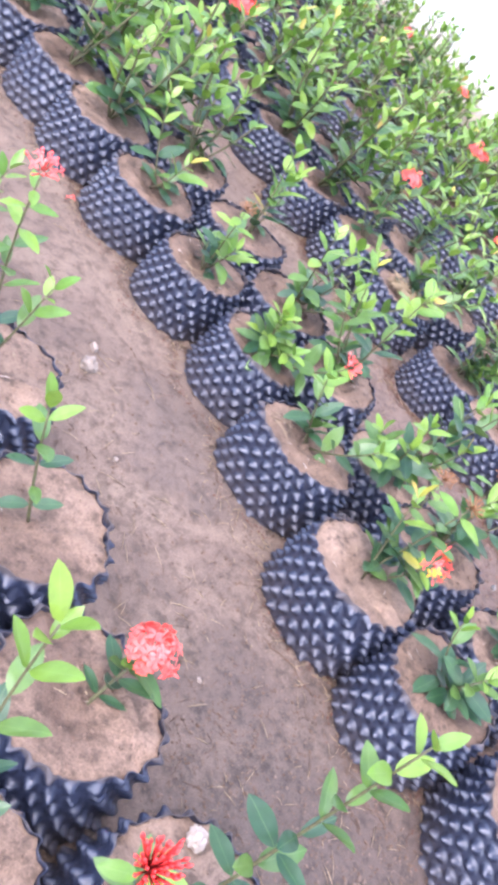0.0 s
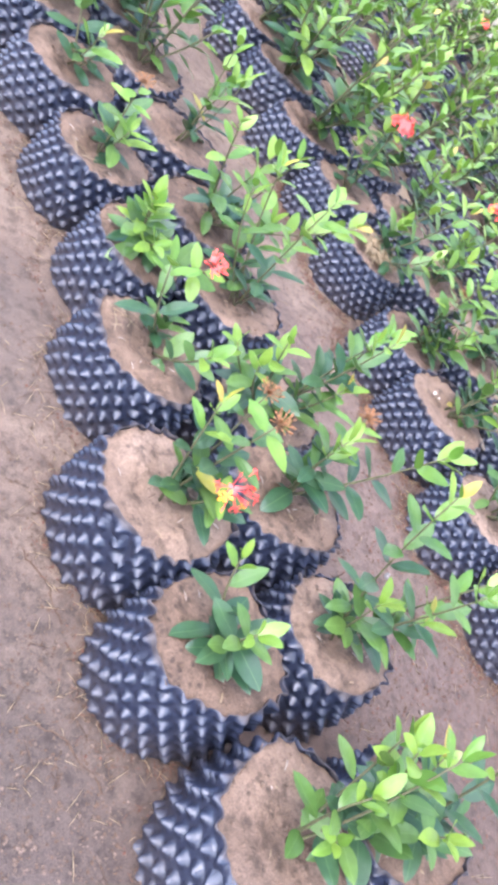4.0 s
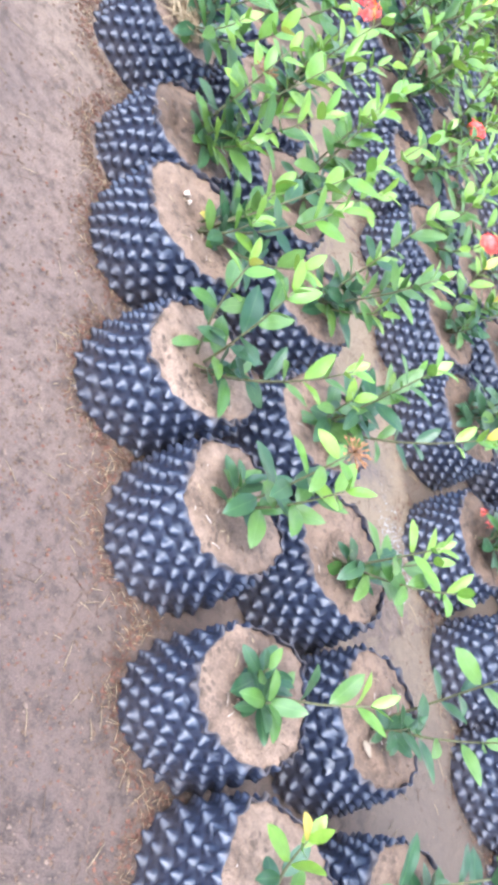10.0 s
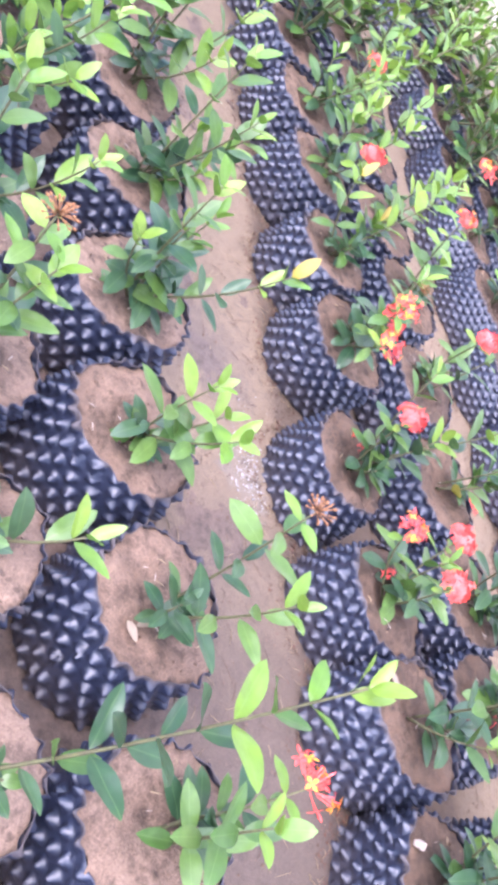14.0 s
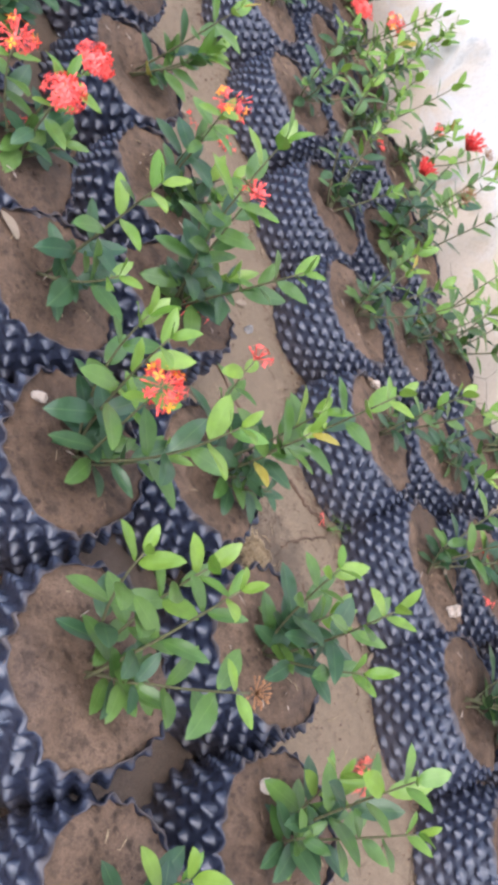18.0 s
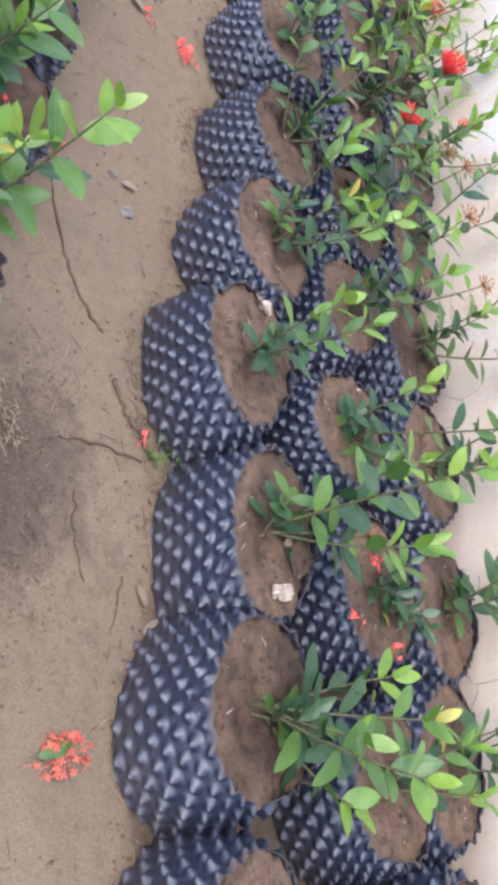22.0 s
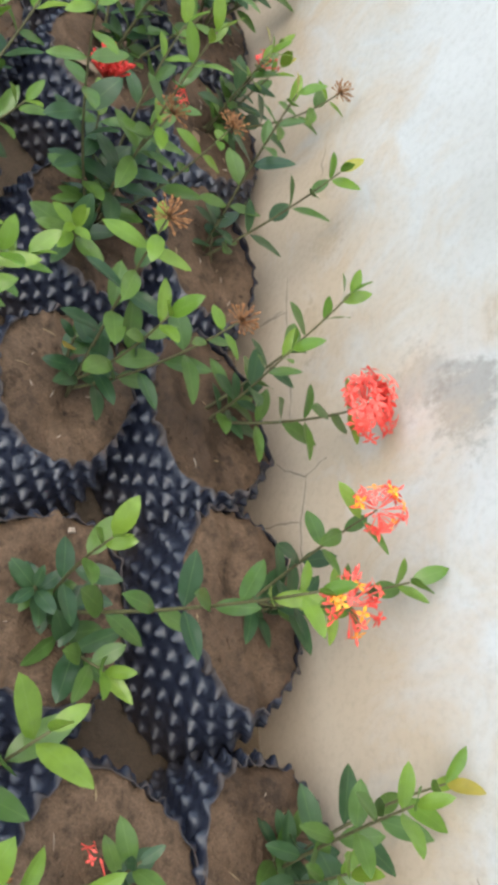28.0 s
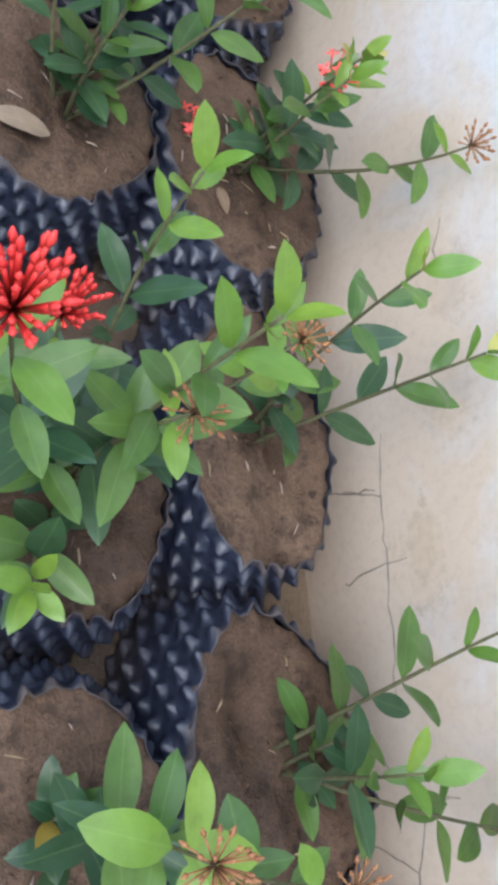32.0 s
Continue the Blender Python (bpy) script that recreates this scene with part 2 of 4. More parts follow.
def foliage(name, dark, light, through_light=0.22, rough=0.31):
    """Waxy leaf: a paler midrib and veins, some mottling, light through the blade."""
    m, t, p, out = material(name)
    own = coords(t, world_space=False)
    info = t.nodes.new("ShaderNodeObjectInfo")
    world_co = coords(t)
    island = t.nodes.new("ShaderNodeNewGeometry")
    pick = math_node(t, "FRACT", math_node(t, "ADD", info.outputs["Random"], island.outputs["Random Per Island"]))
    tone = mix(t, pick, dark, light)
    blot = noise_tex(t, world_co, 70.0, 4, 0.6)
    tone = mix(t, 0.6, tone, ramp(t, blot, [(0.3, grey(0.72)), (0.6, grey(1.05)), (0.85, grey(1.3))]), "MULTIPLY")
    s = t.nodes.new("ShaderNodeSeparateXYZ")
    t.links.new(own, s.inputs[0])
    rib = math_node(t, "LESS_THAN", math_node(t, "ABSOLUTE", s.outputs["X"]), 0.011)
    tone = mix(t, math_node(t, "MULTIPLY", rib, 0.13), tone, (0.25, 0.36, 0.12))
    t.links.new(tone, p.inputs["Base Color"])
    p.inputs["Roughness"].default_value = rough
    p.inputs["Specular IOR Level"].default_value = 0.5
    bump(t, p, blot, 0.25, 0.002)
    tr = t.nodes.new("ShaderNodeBsdfTranslucent")
    t.links.new(tone, tr.inputs["Color"])
    ms = t.nodes.new("ShaderNodeMixShader")
    ms.inputs[0].default_value = through_light
    t.links.new(p.outputs[0], ms.inputs[1])
    t.links.new(tr.outputs[0], ms.inputs[2])
    t.links.new(ms.outputs[0], out.inputs["Surface"])
    return m


M_LEAF = {
    "old": foliage("old_leaf", (0.027, 0.068, 0.029), (0.052, 0.103, 0.041)),
    "mid": foliage("grown_leaf", (0.058, 0.122, 0.026), (0.108, 0.185, 0.038)),
    "young": foliage("young_leaf", (0.105, 0.21, 0.028), (0.20, 0.30, 0.042), 0.26),
    "yellow": foliage("yellowing_leaf", (0.33, 0.32, 0.05), (0.37, 0.26, 0.05), 0.25),
    "dead": foliage("dead_leaf", (0.15, 0.095, 0.055), (0.27, 0.21, 0.15), 0.05, 0.8),
}


def plain(name, a, b, scale, rough, spec=0.4, relief=0.3, depth=0.002):
    m, t, p, _ = material(name)
    co = coords(t)
    n = noise_tex(t, co, scale, 4, 0.6)
    info = t.nodes.new("ShaderNodeObjectInfo")
    tone = ramp(t, n, [(0.3, a), (0.7, b)])
    tone = mix(t, 0.5, tone, ramp(t, info.outputs["Random"], [(0.0, grey(0.8)), (1.0, grey(1.15))]), "MULTIPLY")
    t.links.new(tone, p.inputs["Base Color"])
    p.inputs["Roughness"].default_value = rough
    p.inputs["Specular IOR Level"].default_value = spec
    bump(t, p, n, relief, depth)
    return m


M_STEM = plain("green_brown_bark", (0.065, 0.055, 0.03), (0.115, 0.115, 0.045), 160, 0.7)
M_WITHERED = plain("withered_petal", (0.40, 0.055, 0.040), (0.62, 0.16, 0.10), 120, 0.6)
M_RED = plain("red_petal", (0.78, 0.060, 0.050), (0.90, 0.145, 0.115), 90, 0.5)
M_BUD = plain("red_bud", (0.50, 0.02, 0.02), (0.72, 0.06, 0.05), 90, 0.5)
M_ORANGE = plain("orange_petal", (0.85, 0.22, 0.02), (0.95, 0.42, 0.03), 90, 0.5)
M_BROWN = plain("withered_bud", (0.16, 0.07, 0.03), (0.36, 0.17, 0.07), 200, 0.8)
M_STONE = plain("pale_stone", (0.20, 0.16, 0.125), (0.31, 0.25, 0.20), 120, 0.85, 0.3, 0.6, 0.003)
M_GREY = plain("grey_stone", (0.12, 0.11, 0.10), (0.22, 0.20, 0.18), 140, 0.85, 0.3, 0.6, 0.003)
M_CREAM = plain("cream_chunk", (0.29, 0.225, 0.175), (0.41, 0.34, 0.28), 100, 0.8, 0.3, 0.5, 0.003)
M_LIME = plain("grey_lime", (0.20, 0.18, 0.16), (0.34, 0.32, 0.29), 60, 0.9, 0.2, 0.8, 0.004)
M_STRAW = plain("dry_straw", (0.20, 0.14, 0.075), (0.36, 0.27, 0.16), 120, 0.8)
M_ROOT = plain("brown_root", (0.07, 0.042, 0.026), (0.13, 0.08, 0.05), 150, 0.9)
M_CRACK = plain("crack_dirt", (0.15, 0.125, 0.10), (0.33, 0.28, 0.23), 70, 0.95)
M_LITTER = plain("rust_litter", (0.085, 0.036, 0.023), (0.17, 0.08, 0.05), 60, 0.95)
M_CRUMB = plain("loam_crumb", (0.085, 0.058, 0.042), (0.19, 0.135, 0.10), 25, 0.95, 0.2, 0.6, 0.003)


# ---- mesh helpers ----
def mesh_of(name, verts, faces, mats, index=None, smooth=True):
    me = bpy.data.meshes.new(name)
    me.from_pydata([tuple(map(float, v)) for v in verts], [], faces)
    for m in mats:
        me.materials.append(m)
    if index is not None:
        me.polygons.foreach_set("material_index", index)
    me.polygons.foreach_set("use_smooth", [smooth] * len(me.polygons))
    me.update()
    return me


def child(name, me, parent, m=None, label=""):
    ob = new(name, me)
    ob.parent = parent
    if m is not None:
        ob.matrix_basis = m
    if label:
        tagged(ob, label)
    return ob


class Build:
    """Collects vertices and faces of one mesh."""

    def __init__(self):
        self.v, self.f, self.i = [], [], []

    def add(self, verts, faces, mat=0):
        n = len(self.v)
        self.v.extend(verts)
        self.f.extend([tuple(n + k for k in face) for face in faces])
        self.i.extend([mat] * len(faces))

    def tube(self, points, radii, sides=6, mat=0):
        pts = [Vector(p) for p in points]
        verts, faces = [], []
        side = Vector((0.31, 0.87, 0.38))
        for k, p in enumerate(pts):
            d = (pts[min(k + 1, len(pts) - 1)] - pts[max(k - 1, 0)]).normalized()
            a = d.cross(side).normalized()
            b = d.cross(a)
            for s in range(sides):
                w = 2 * math.pi * s / sides
                verts.append(p + radii[k] * (math.cos(w) * a + math.sin(w) * b))
        for k in range(len(pts) - 1):
            for s in range(sides):
                u = (s + 1) % sides
                faces.append((k * sides + s, k * sides + u, (k + 1) * sides + u, (k + 1) * sides + s))
        faces.append(tuple(range(sides))[::-1])
        faces.append(tuple((len(pts) - 1) * sides + s for s in range(sides)))
        self.add(verts, faces, mat)

    def lump(self, centre, size, rng, mat=0):
        """An angular crumb or stone: a jittered octahedron with a waist."""
        c = Vector(centre)
        ring = 5
        verts = [c + Vector((0, 0, -size[2] * 0.5))]
        for lev, zz in ((0.8, -0.25), (1.0, 0.15)):
            for s in range(ring):
                w = 2 * math.pi * s / ring + lev
                r = lev * rng.uniform(0.75, 1.15)
                verts.append(c + Vector((0.5 * size[0] * r * math.cos(w), 0.5 * size[1] * r * math.sin(w), size[2] * zz * rng.uniform(0.7, 1.2))))
        verts.append(c + Vector((size[0] * rng.uniform(-0.1, 0.1), 0, size[2] * rng.uniform(0.4, 0.55))))
        faces = []
        for s in range(ring):
            u = (s + 1) % ring
            faces += [(0, 1 + u, 1 + s), (1 + s, 1 + u, 1 + ring + u, 1 + ring + s), (1 + ring + s, 1 + ring + u, 1 + 2 * ring)]
        self.add(verts, faces, mat)

    def mesh(self, name, mats, smooth=True):
        return mesh_of(name, self.v, self.f, mats, self.i, smooth)


# ---- ground and wall ----


def ground_height(x, y):
    return 0.010 * noise.noise((x * 3.1, y * 3.1, 0.3)) + 0.005 * noise.noise((x * 11, y * 11, 4.0)) + 0.0022 * noise.noise((x * 37, y * 37, 9.0))


def make_ground():
    """One sheet: fine over the beds, coarse away to the horizon."""
    near_x = np.concatenate([[-900, -60, -8, -2.5, -0.8], np.arange(-0.4, 4.76, 0.022), [5.4, 8, 60, 900]])
    near_y = np.concatenate([[-900, -60, -8, -3, -2], np.arange(-1.6, 3.6, 0.022), [4.2, 5.5, 9, 60, 900]])
    verts = []
    for y in near_y:
        for x in near_x:
            inside = -0.5 < x < 4.8 and -1.7 < y < 3.7
            verts.append((x, y, ground_height(x, y) - 0.004 if inside else -0.004))
    w = len(near_x)
    faces = [(j * w + i, j * w + i + 1, (j + 1) * w + i + 1, (j + 1) * w + i) for j in range(len(near_y) - 1) for i in range(w - 1)]
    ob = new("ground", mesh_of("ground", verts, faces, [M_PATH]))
    return tagged(ob, "bare trodden brown loam between the rows of pots", "ground", kind="structure")


ground = make_ground()


def make_wall():
    bm = bmesh.new()
    bmesh.ops.create_cube(bm, size=1)
    for v in bm.verts:
        v.co = Vector((WALL_X + 0.1 + v.co.x * 0.2, 3 + v.co.y * 18, 1.05 + v.co.z * 2.3))
    bmesh.ops.bevel(bm, geom=bm.edges[:], offset=0.012, segments=2, affect="EDGES")
    me = bpy.data.meshes.new("wall_east")
    bm.to_mesh(me)
    bm.free()
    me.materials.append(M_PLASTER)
    return tagged(new("wall_east", me), "pale cracked and muddied plaster boundary wall", "wall", kind="structure")


wall = make_wall()


# ---- pots ----
POT_H, POT_R = 0.146, 0.1065


def shell_radius(th, z, n, rows, seed, seam, full=1.0):
    """Outer radius of a sheet of staggered hollow cones rolled into a tube."""
    u, v = th / (2 * np.pi) * n, z / POT_H * rows + 0.36
    u = u + 0.16 * np.sin(3 * th + 40 * z + seed) * np.sin(2 * th + seed)
    v = v + 0.16 * np.sin(4 * th + 1.7 * seed) + 0.1 * np.sin(7 * th + seed)
    # the nearest cone of the two staggered grids
    even_u, even_v = np.round(u), 2 * np.round(v / 2)
    odd_u, odd_v = np.floor(u) + 0.5, 2 * np.floor(v / 2) + 1
    wide, high = 2 * np.pi * POT_R / n, POT_H / rows
    even = np.hypot((u - even_u) * wide, (v - even_v) * high)
    odd = np.hypot((u - odd_u) * wide, (v - odd_v) * high)
    near = np.minimum(even, odd)
    which = np.where(even < odd, (even_u % n) * 12.9898 + even_v * 78.233, (odd_u % n) * 12.9898 + odd_v * 78.233)
    cell = np.sin(which + seed) * 43758.5453
    uneven = 0.78 + 0.44 * (cell - np.floor(cell))
    foot = np.clip(near / (0.0098 if seed > 10 else 0.0112), 0, 1)
    cone = (1 - foot * foot * (3 - 2 * foot)) ** 1.2 - 0.12 * np.clip(1 - near / 0.0026, 0, 1)
    knob = (0.0112 if seed > 10 else 0.0128) * cone * uneven
    rng = random.Random(seed)
    a, b, c = (rng.uniform(0, 6.28) for _ in range(3))
    r = POT_R - 0.0025 + 0.0036 * np.sin(2 * th + a) + 0.0030 * np.sin(3 * th + b) + 0.0022 * np.sin(5 * th + c + 9 * z)
    swell, power = (0.26, 2.0) if seed > 10 else (0.13, 1.9)
    r = r * (1 + swell * (1 - (z / POT_H) ** power)) + 0.004 * (z / POT_H - 0.5) * np.sin(th + c)
    if seam:
        r = r + 0.013 * np.clip(1 - ((th - 3.3) % (2 * np.pi)) / 0.8, 0, 1)
    return r + knob * full


def lip_rise(th, z, seed):
    """The cut upper edge dips and rises."""
    return (0.003 * np.sin(th * 3 + seed) + 0.0022 * np.sin(th * 8 + 2 * seed) + 0.0016 * np.sin(th * 19 + seed)) * (z / POT_H) ** 3


def sleeve_mesh(seed, q=10, n=24, rows=7, seam=False):
    na, nz = n * q, rows * q
    th, z = np.meshgrid(np.arange(na) * 2 * np.pi / na, np.linspace(0, POT_H, nz + 1))
    r = shell_radius(th, z, n, rows, seed, seam)
    outer = np.stack([r * np.cos(th), r * np.sin(th), z + lip_rise(th, z, seed)], -1).reshape(-1, 3)
    top_z = np.array([POT_H - 0.0006, POT_H - 0.006, POT_H - 0.013, POT_H - 0.03])
    ti, zi = np.meshgrid(np.arange(na) * 2 * np.pi / na, top_z)
    ri = shell_radius(ti, zi, n, rows, seed, seam) - 0.0013
    inner = np.stack([ri * np.cos(ti), ri * np.sin(ti), zi + lip_rise(ti, zi, seed)], -1).reshape(-1, 3)
    verts = np.concatenate([outer, inner])
    faces = []
    for k in range(nz + len(top_z)):
        for j in range(na):
            u = (j + 1) % na
            faces.append((k * na + j, k * na + u, (k + 1) * na + u, (k + 1) * na + j))
    return mesh_of("sleeve", verts, faces, [M_PLASTIC])


def soil_mesh(seed, n=24, rows=7, seam=False):
    """Loam filling the pot up to just below its scalloped lip."""
    na, rings = n * 4, 9
    rng = random.Random(seed + 50)
    level = POT_H - 0.006
    th = np.arange(na) * 2 * np.pi / na
    rim = shell_radius(th, np.full(na, level), n, rows, seed, seam, 0.75) - 0.0018
    ox, oy = rng.uniform(-9, 9), rng.uniform(-9, 9)
    hx, hy = rng.uniform(-0.03, 0.03), rng.uniform(-0.03, 0.03)
    verts, faces = [(0, 0, level)], []
    for k in range(1, rings + 1):
        for j in range(na):
            x, y = rim[j] * k / rings * math.cos(th[j]), rim[j] * k / rings * math.sin(th[j])
            z = level + 0.009 * noise.noise((x * 22 + ox, y * 22 + oy, 1.0)) + 0.0035 * noise.noise((x * 75 + ox, y * 75 + oy, 3.0))
            z -= 0.016 * math.exp(-((x - hx) ** 2 + (y - hy) ** 2) / 0.0011)
            verts.append((x, y, z - (0.002 if k == rings else 0)))
    for j in range(na):
        u = (j + 1) % na
        faces.append((0, 1 + j, 1 + u))
        for k in range(rings - 1):
            a = 1 + k * na
            faces.append((a + j, a + na + j, a + na + u, a + u))
    b = Build()
    b.add(verts, faces)
    for _ in range(70):
        w, d, s = rng.uniform(0, 6.28), rng.uniform(0.01, 0.094), rng.uniform(0.0018, 0.0065) * rng.uniform(0.5, 1)
        b.lump((d * math.cos(w), d * math.sin(w), level + 0.009 * noise.noise((d * math.cos(w) * 22 + ox, d * math.sin(w) * 22 + oy, 1.0)) + s * 0.2), (s, s * rng.uniform(0.6, 1.3), s * 0.8), rng)
    return b.mesh("soil", [M_SOIL])


FINE = [(sleeve_mesh(s, seam=s in (2, 5)), soil_mesh(s, seam=s in (2, 5))) for s in range(1, 6)]
WIDE = [(sleeve_mesh(s, n=26, rows=8, seam=s == 12), soil_mesh(s, n=26, rows=8, seam=s == 12)) for s in range(11, 15)]
COARSE = [(sleeve_mesh(s, 5), soil_mesh(s)) for s in (7, 8)]

# Each row of pots: the centres (x, y), from the near end of the bed to the far end.
ROW_A2 = [(0.417, -0.104), (0.428, 0.157), (0.438, 0.417), (0.438, 0.678), (0.449, 0.939)]
ROW_A = [(0.664, -0.239), (0.663, 0.022), (0.652, 0.273), (0.704, 0.518), (0.735, 0.799), (0.733, 1.056), (0.723, 1.317)]
ROW_B1 = [(1.394, -0.386), (1.378, -0.122), (1.345, 0.133), (1.327, 0.359), (1.383, 0.642), (1.433, 0.9), (1.422, 1.147), (1.408, 1.403), (1.394, 1.636), (1.38, 1.848), (1.366, 2.083), (1.374, 2.324), (1.381, 2.565), (1.37, 2.806)]
ROW_B2 = [(1.623, -0.396), (1.617, -0.14), (1.604, 0.14), (1.582, 0.377), (1.646, 0.593), (1.652, 0.836), (1.659, 1.073), (1.666, 1.312), (1.639, 1.571), (1.648, 1.811), (1.639, 2.06), (1.627, 2.312), (1.645, 2.563), (1.633, 2.814)]
ROW_C1 = [(2.33, -0.584), (2.326, -0.32), (2.329, -0.077), (2.3, 0.179), (2.267, 0.417), (2.293, 0.692), (2.299, 0.912), (2.298, 1.207), (2.323, 1.458), (2.273, 1.687), (2.292, 1.939), (2.28, 2.19), (2.288, 2.441), (2.279, 2.691), (2.29, 2.94), (2.288, 3.192), (2.286, 3.443), (2.285, 3.693), (2.284, 3.944)]
ROW_C2 = [(2.586, -0.625), (2.603, -0.372), (2.612, -0.098), (2.576, 0.156), (2.582, 0.406), (2.603, 0.682), (2.594, 0.941), (2.576, 1.195), (2.584, 1.446), (2.593, 1.707), (2.572, 1.958), (2.582, 2.218), (2.591, 2.469), (2.579, 2.721), (2.578, 2.972), (2.58, 3.22), (2.579, 3.471), (2.577, 3.722), (2.576, 3.973)]
ROW_D1 = [(3.157, -0.983), (3.171, -0.719), (3.203, -0.437), (3.184, -0.178), (3.168, 0.037), (3.139, 0.306), (3.192, 0.621), (3.188, 0.868), (3.198, 1.133), (3.202, 1.384), (3.178, 1.625), (3.185, 1.896), (3.194, 2.156), (3.183, 2.418), (3.182, 2.679), (3.182, 2.939), (3.181, 3.199), (3.179, 3.461), (3.177, 3.722), (3.177, 3.982), (3.179, 4.241), (3.178, 4.501)]
ROW_D2 = [(3.456, -0.964), (3.503, -0.71), (3.461, -0.432), (3.477, -0.124), (3.487, 0.111), (3.479, 0.37), (3.495, 0.641), (3.499, 0.902), (3.477, 1.163), (3.487, 1.433), (3.497, 1.694), (3.486, 1.955), (3.484, 2.216), (3.494, 2.476), (3.493, 2.738), (3.492, 2.998), (3.491, 3.259), (3.491, 3.519), (3.49, 3.78), (3.488, 4.042), (3.486, 4.303), (3.49, 4.56)]
ROW_E1 = [(4.099, -1.127), (4.079, -0.832), (4.088, -0.563), (4.021, -0.276), (4.06, 0.017), (4.074, 0.3), (4.078, 0.626), (4.066, 0.932), (4.087, 1.226), (4.073, 1.498), (4.087, 1.784), (4.077, 2.074), (4.086, 2.365), (4.075, 2.655), (4.074, 2.942), (4.074, 3.227), (4.073, 3.513), (4.072, 3.799), (4.07, 4.085), (4.07, 4.37), (4.068, 4.656)]
ROW_E2 = [(4.38, -1.17), (4.389, -0.875), (4.363, -0.559), (4.284, -0.278), (4.291, 0.006), (4.319, 0.288), (4.327, 0.656), (4.334, 0.935), (4.352, 1.229), (4.336, 1.502), (4.348, 1.792), (4.345, 2.076), (4.356, 2.364), (4.346, 2.655), (4.345, 2.94), (4.344, 3.227), (4.343, 3.512), (4.342, 3.798), (4.342, 4.084), (4.34, 4.37), (4.339, 4.655)]
ROW_E3 = [(4.545, -1.116), (4.545, -0.811), (4.562, -0.542), (4.541, -0.233), (4.503, 0.035), (4.516, 0.337), (4.536, 0.639), (4.545, 0.953), (4.545, 1.234), (4.541, 1.523), (4.545, 1.812), (4.544, 2.101), (4.545, 2.388), (4.545, 2.67), (4.545, 2.955), (4.545, 3.241), (4.545, 3.527), (4.545, 3.812), (4.545, 4.098), (4.545, 4.384), (4.545, 4.67)]
POTS = {"A2": ROW_A2, "A": ROW_A, "B1": ROW_B1, "B2": ROW_B2, "C1": ROW_C1, "C2": ROW_C2, "D1": ROW_D1, "D2": ROW_D2, "E1": ROW_E1, "E2": ROW_E2, "E3": ROW_E3}
ROW_SCALE = {'A2': (1.02, 1.0), 'A': (1.04, 1.0), 'B1': (1.0, 1.0), 'B2': (1.06, 0.98), 'C1': (1.03, 0.96), 'C2': (1.04, 0.98), 'D1': (1.02, 1.05), 'D2': (1.04, 1.07), 'E1': (0.92, 1.19), 'E2': (0.92, 1.07), 'E3': (0.87, 1.2)}
# Pots whose width and depth differ from the rest of their row.
POT_SIZE = {'B1': {2: (1.08, 0.99), 3: (1.05, 1.07), 4: (0.95, 1.06), 5: (0.85, 0.99), 6: (0.94, 0.91), 1: (1.14, 1.1), 0: (1.1, 1.08)}, 'B2': {2: (1.06, 0.95), 3: (1.07, 1.02)}, 'C1': {2: (1.02, 0.89), 3: (1.01, 0.96), 4: (1.08, 0.96), 5: (1.13, 1.0), 6: (0.99, 0.9), 7: (0.92, 0.96)}, 'C2': {3: (1.11, 0.97)}, 'D1': {1: (1.14, 1.11), 2: (1.05, 1.11), 3: (1.11, 1.05), 4: (0.93, 1.02), 5: (0.88, 1.02)}, 'D2': {1: (1.05, 1.14), 2: (0.99, 1.05), 3: (1.1, 1.04)}, 'E1': {1: (0.98, 1.17), 2: (0.89, 1.24), 3: (0.9, 1.2), 4: (0.86, 1.25), 5: (0.91, 1.15), 6: (1.02, 1.13)}, 'E2': {2: (1.0, 1.14), 3: (0.93, 1.0), 4: (0.86, 1.07), 5: (0.85, 1.08), 6: (0.9, 1.07)}, 'E3': {2: (0.82, 1.19), 3: (0.89, 1.19), 5: (0.81, 1.21), 4: (0.89, 1.19), 6: (0.93, 1.21)}}

pots = {}
pot_rng = random.Random(11)


def make_pot(row, k, x, y):
    near = y < 1.75
    sleeve, soil = pot_rng.choice(WIDE if near and row[0] == "E" else FINE if near else COARSE)
    if row == "E1" and k == 3:
        sleeve, soil = WIDE[1]
    s = POT_SIZE.get(row, {}).get(k, ROW_SCALE[row])
    pot = new("grow_pot")
    turn = pot_rng.uniform(0, 360)
    if row == "E1" and k == 3:
        turn = -40
    sx, sy = s
    sz = pot_rng.uniform(0.97, 1.05)
    pot.matrix_basis = pose(x, y, ground_height(x, y) - 0.006, pot_rng.uniform(-1.5, 1.5), pot_rng.uniform(-1.5, 1.5), pot_rng.uniform(-4, 4)) @ Matrix.Diagonal((sx, sy, sz, 1))
    child("sleeve", sleeve, pot, pose(0, 0, 0, 0, 0, turn))
    child("soil", soil, pot, pose(0, 0, 0, 0, 0, turn), label="brown loam filled up to the rim")
    where = "beside the plaster wall" if row == "E3" else "standing on bare loam"
    tagged(pot, "round black dimpled plastic grow pot " + where, "plant pot", "pots in the nursery beds")
    pots[row, k] = (x, y, ground_height(x, y) - 0.006 + (POT_H - 0.006) * sz, s)


for row, places in POTS.items():
    for k, (x, y) in enumerate(places):
        make_pot(row, k, x, y)


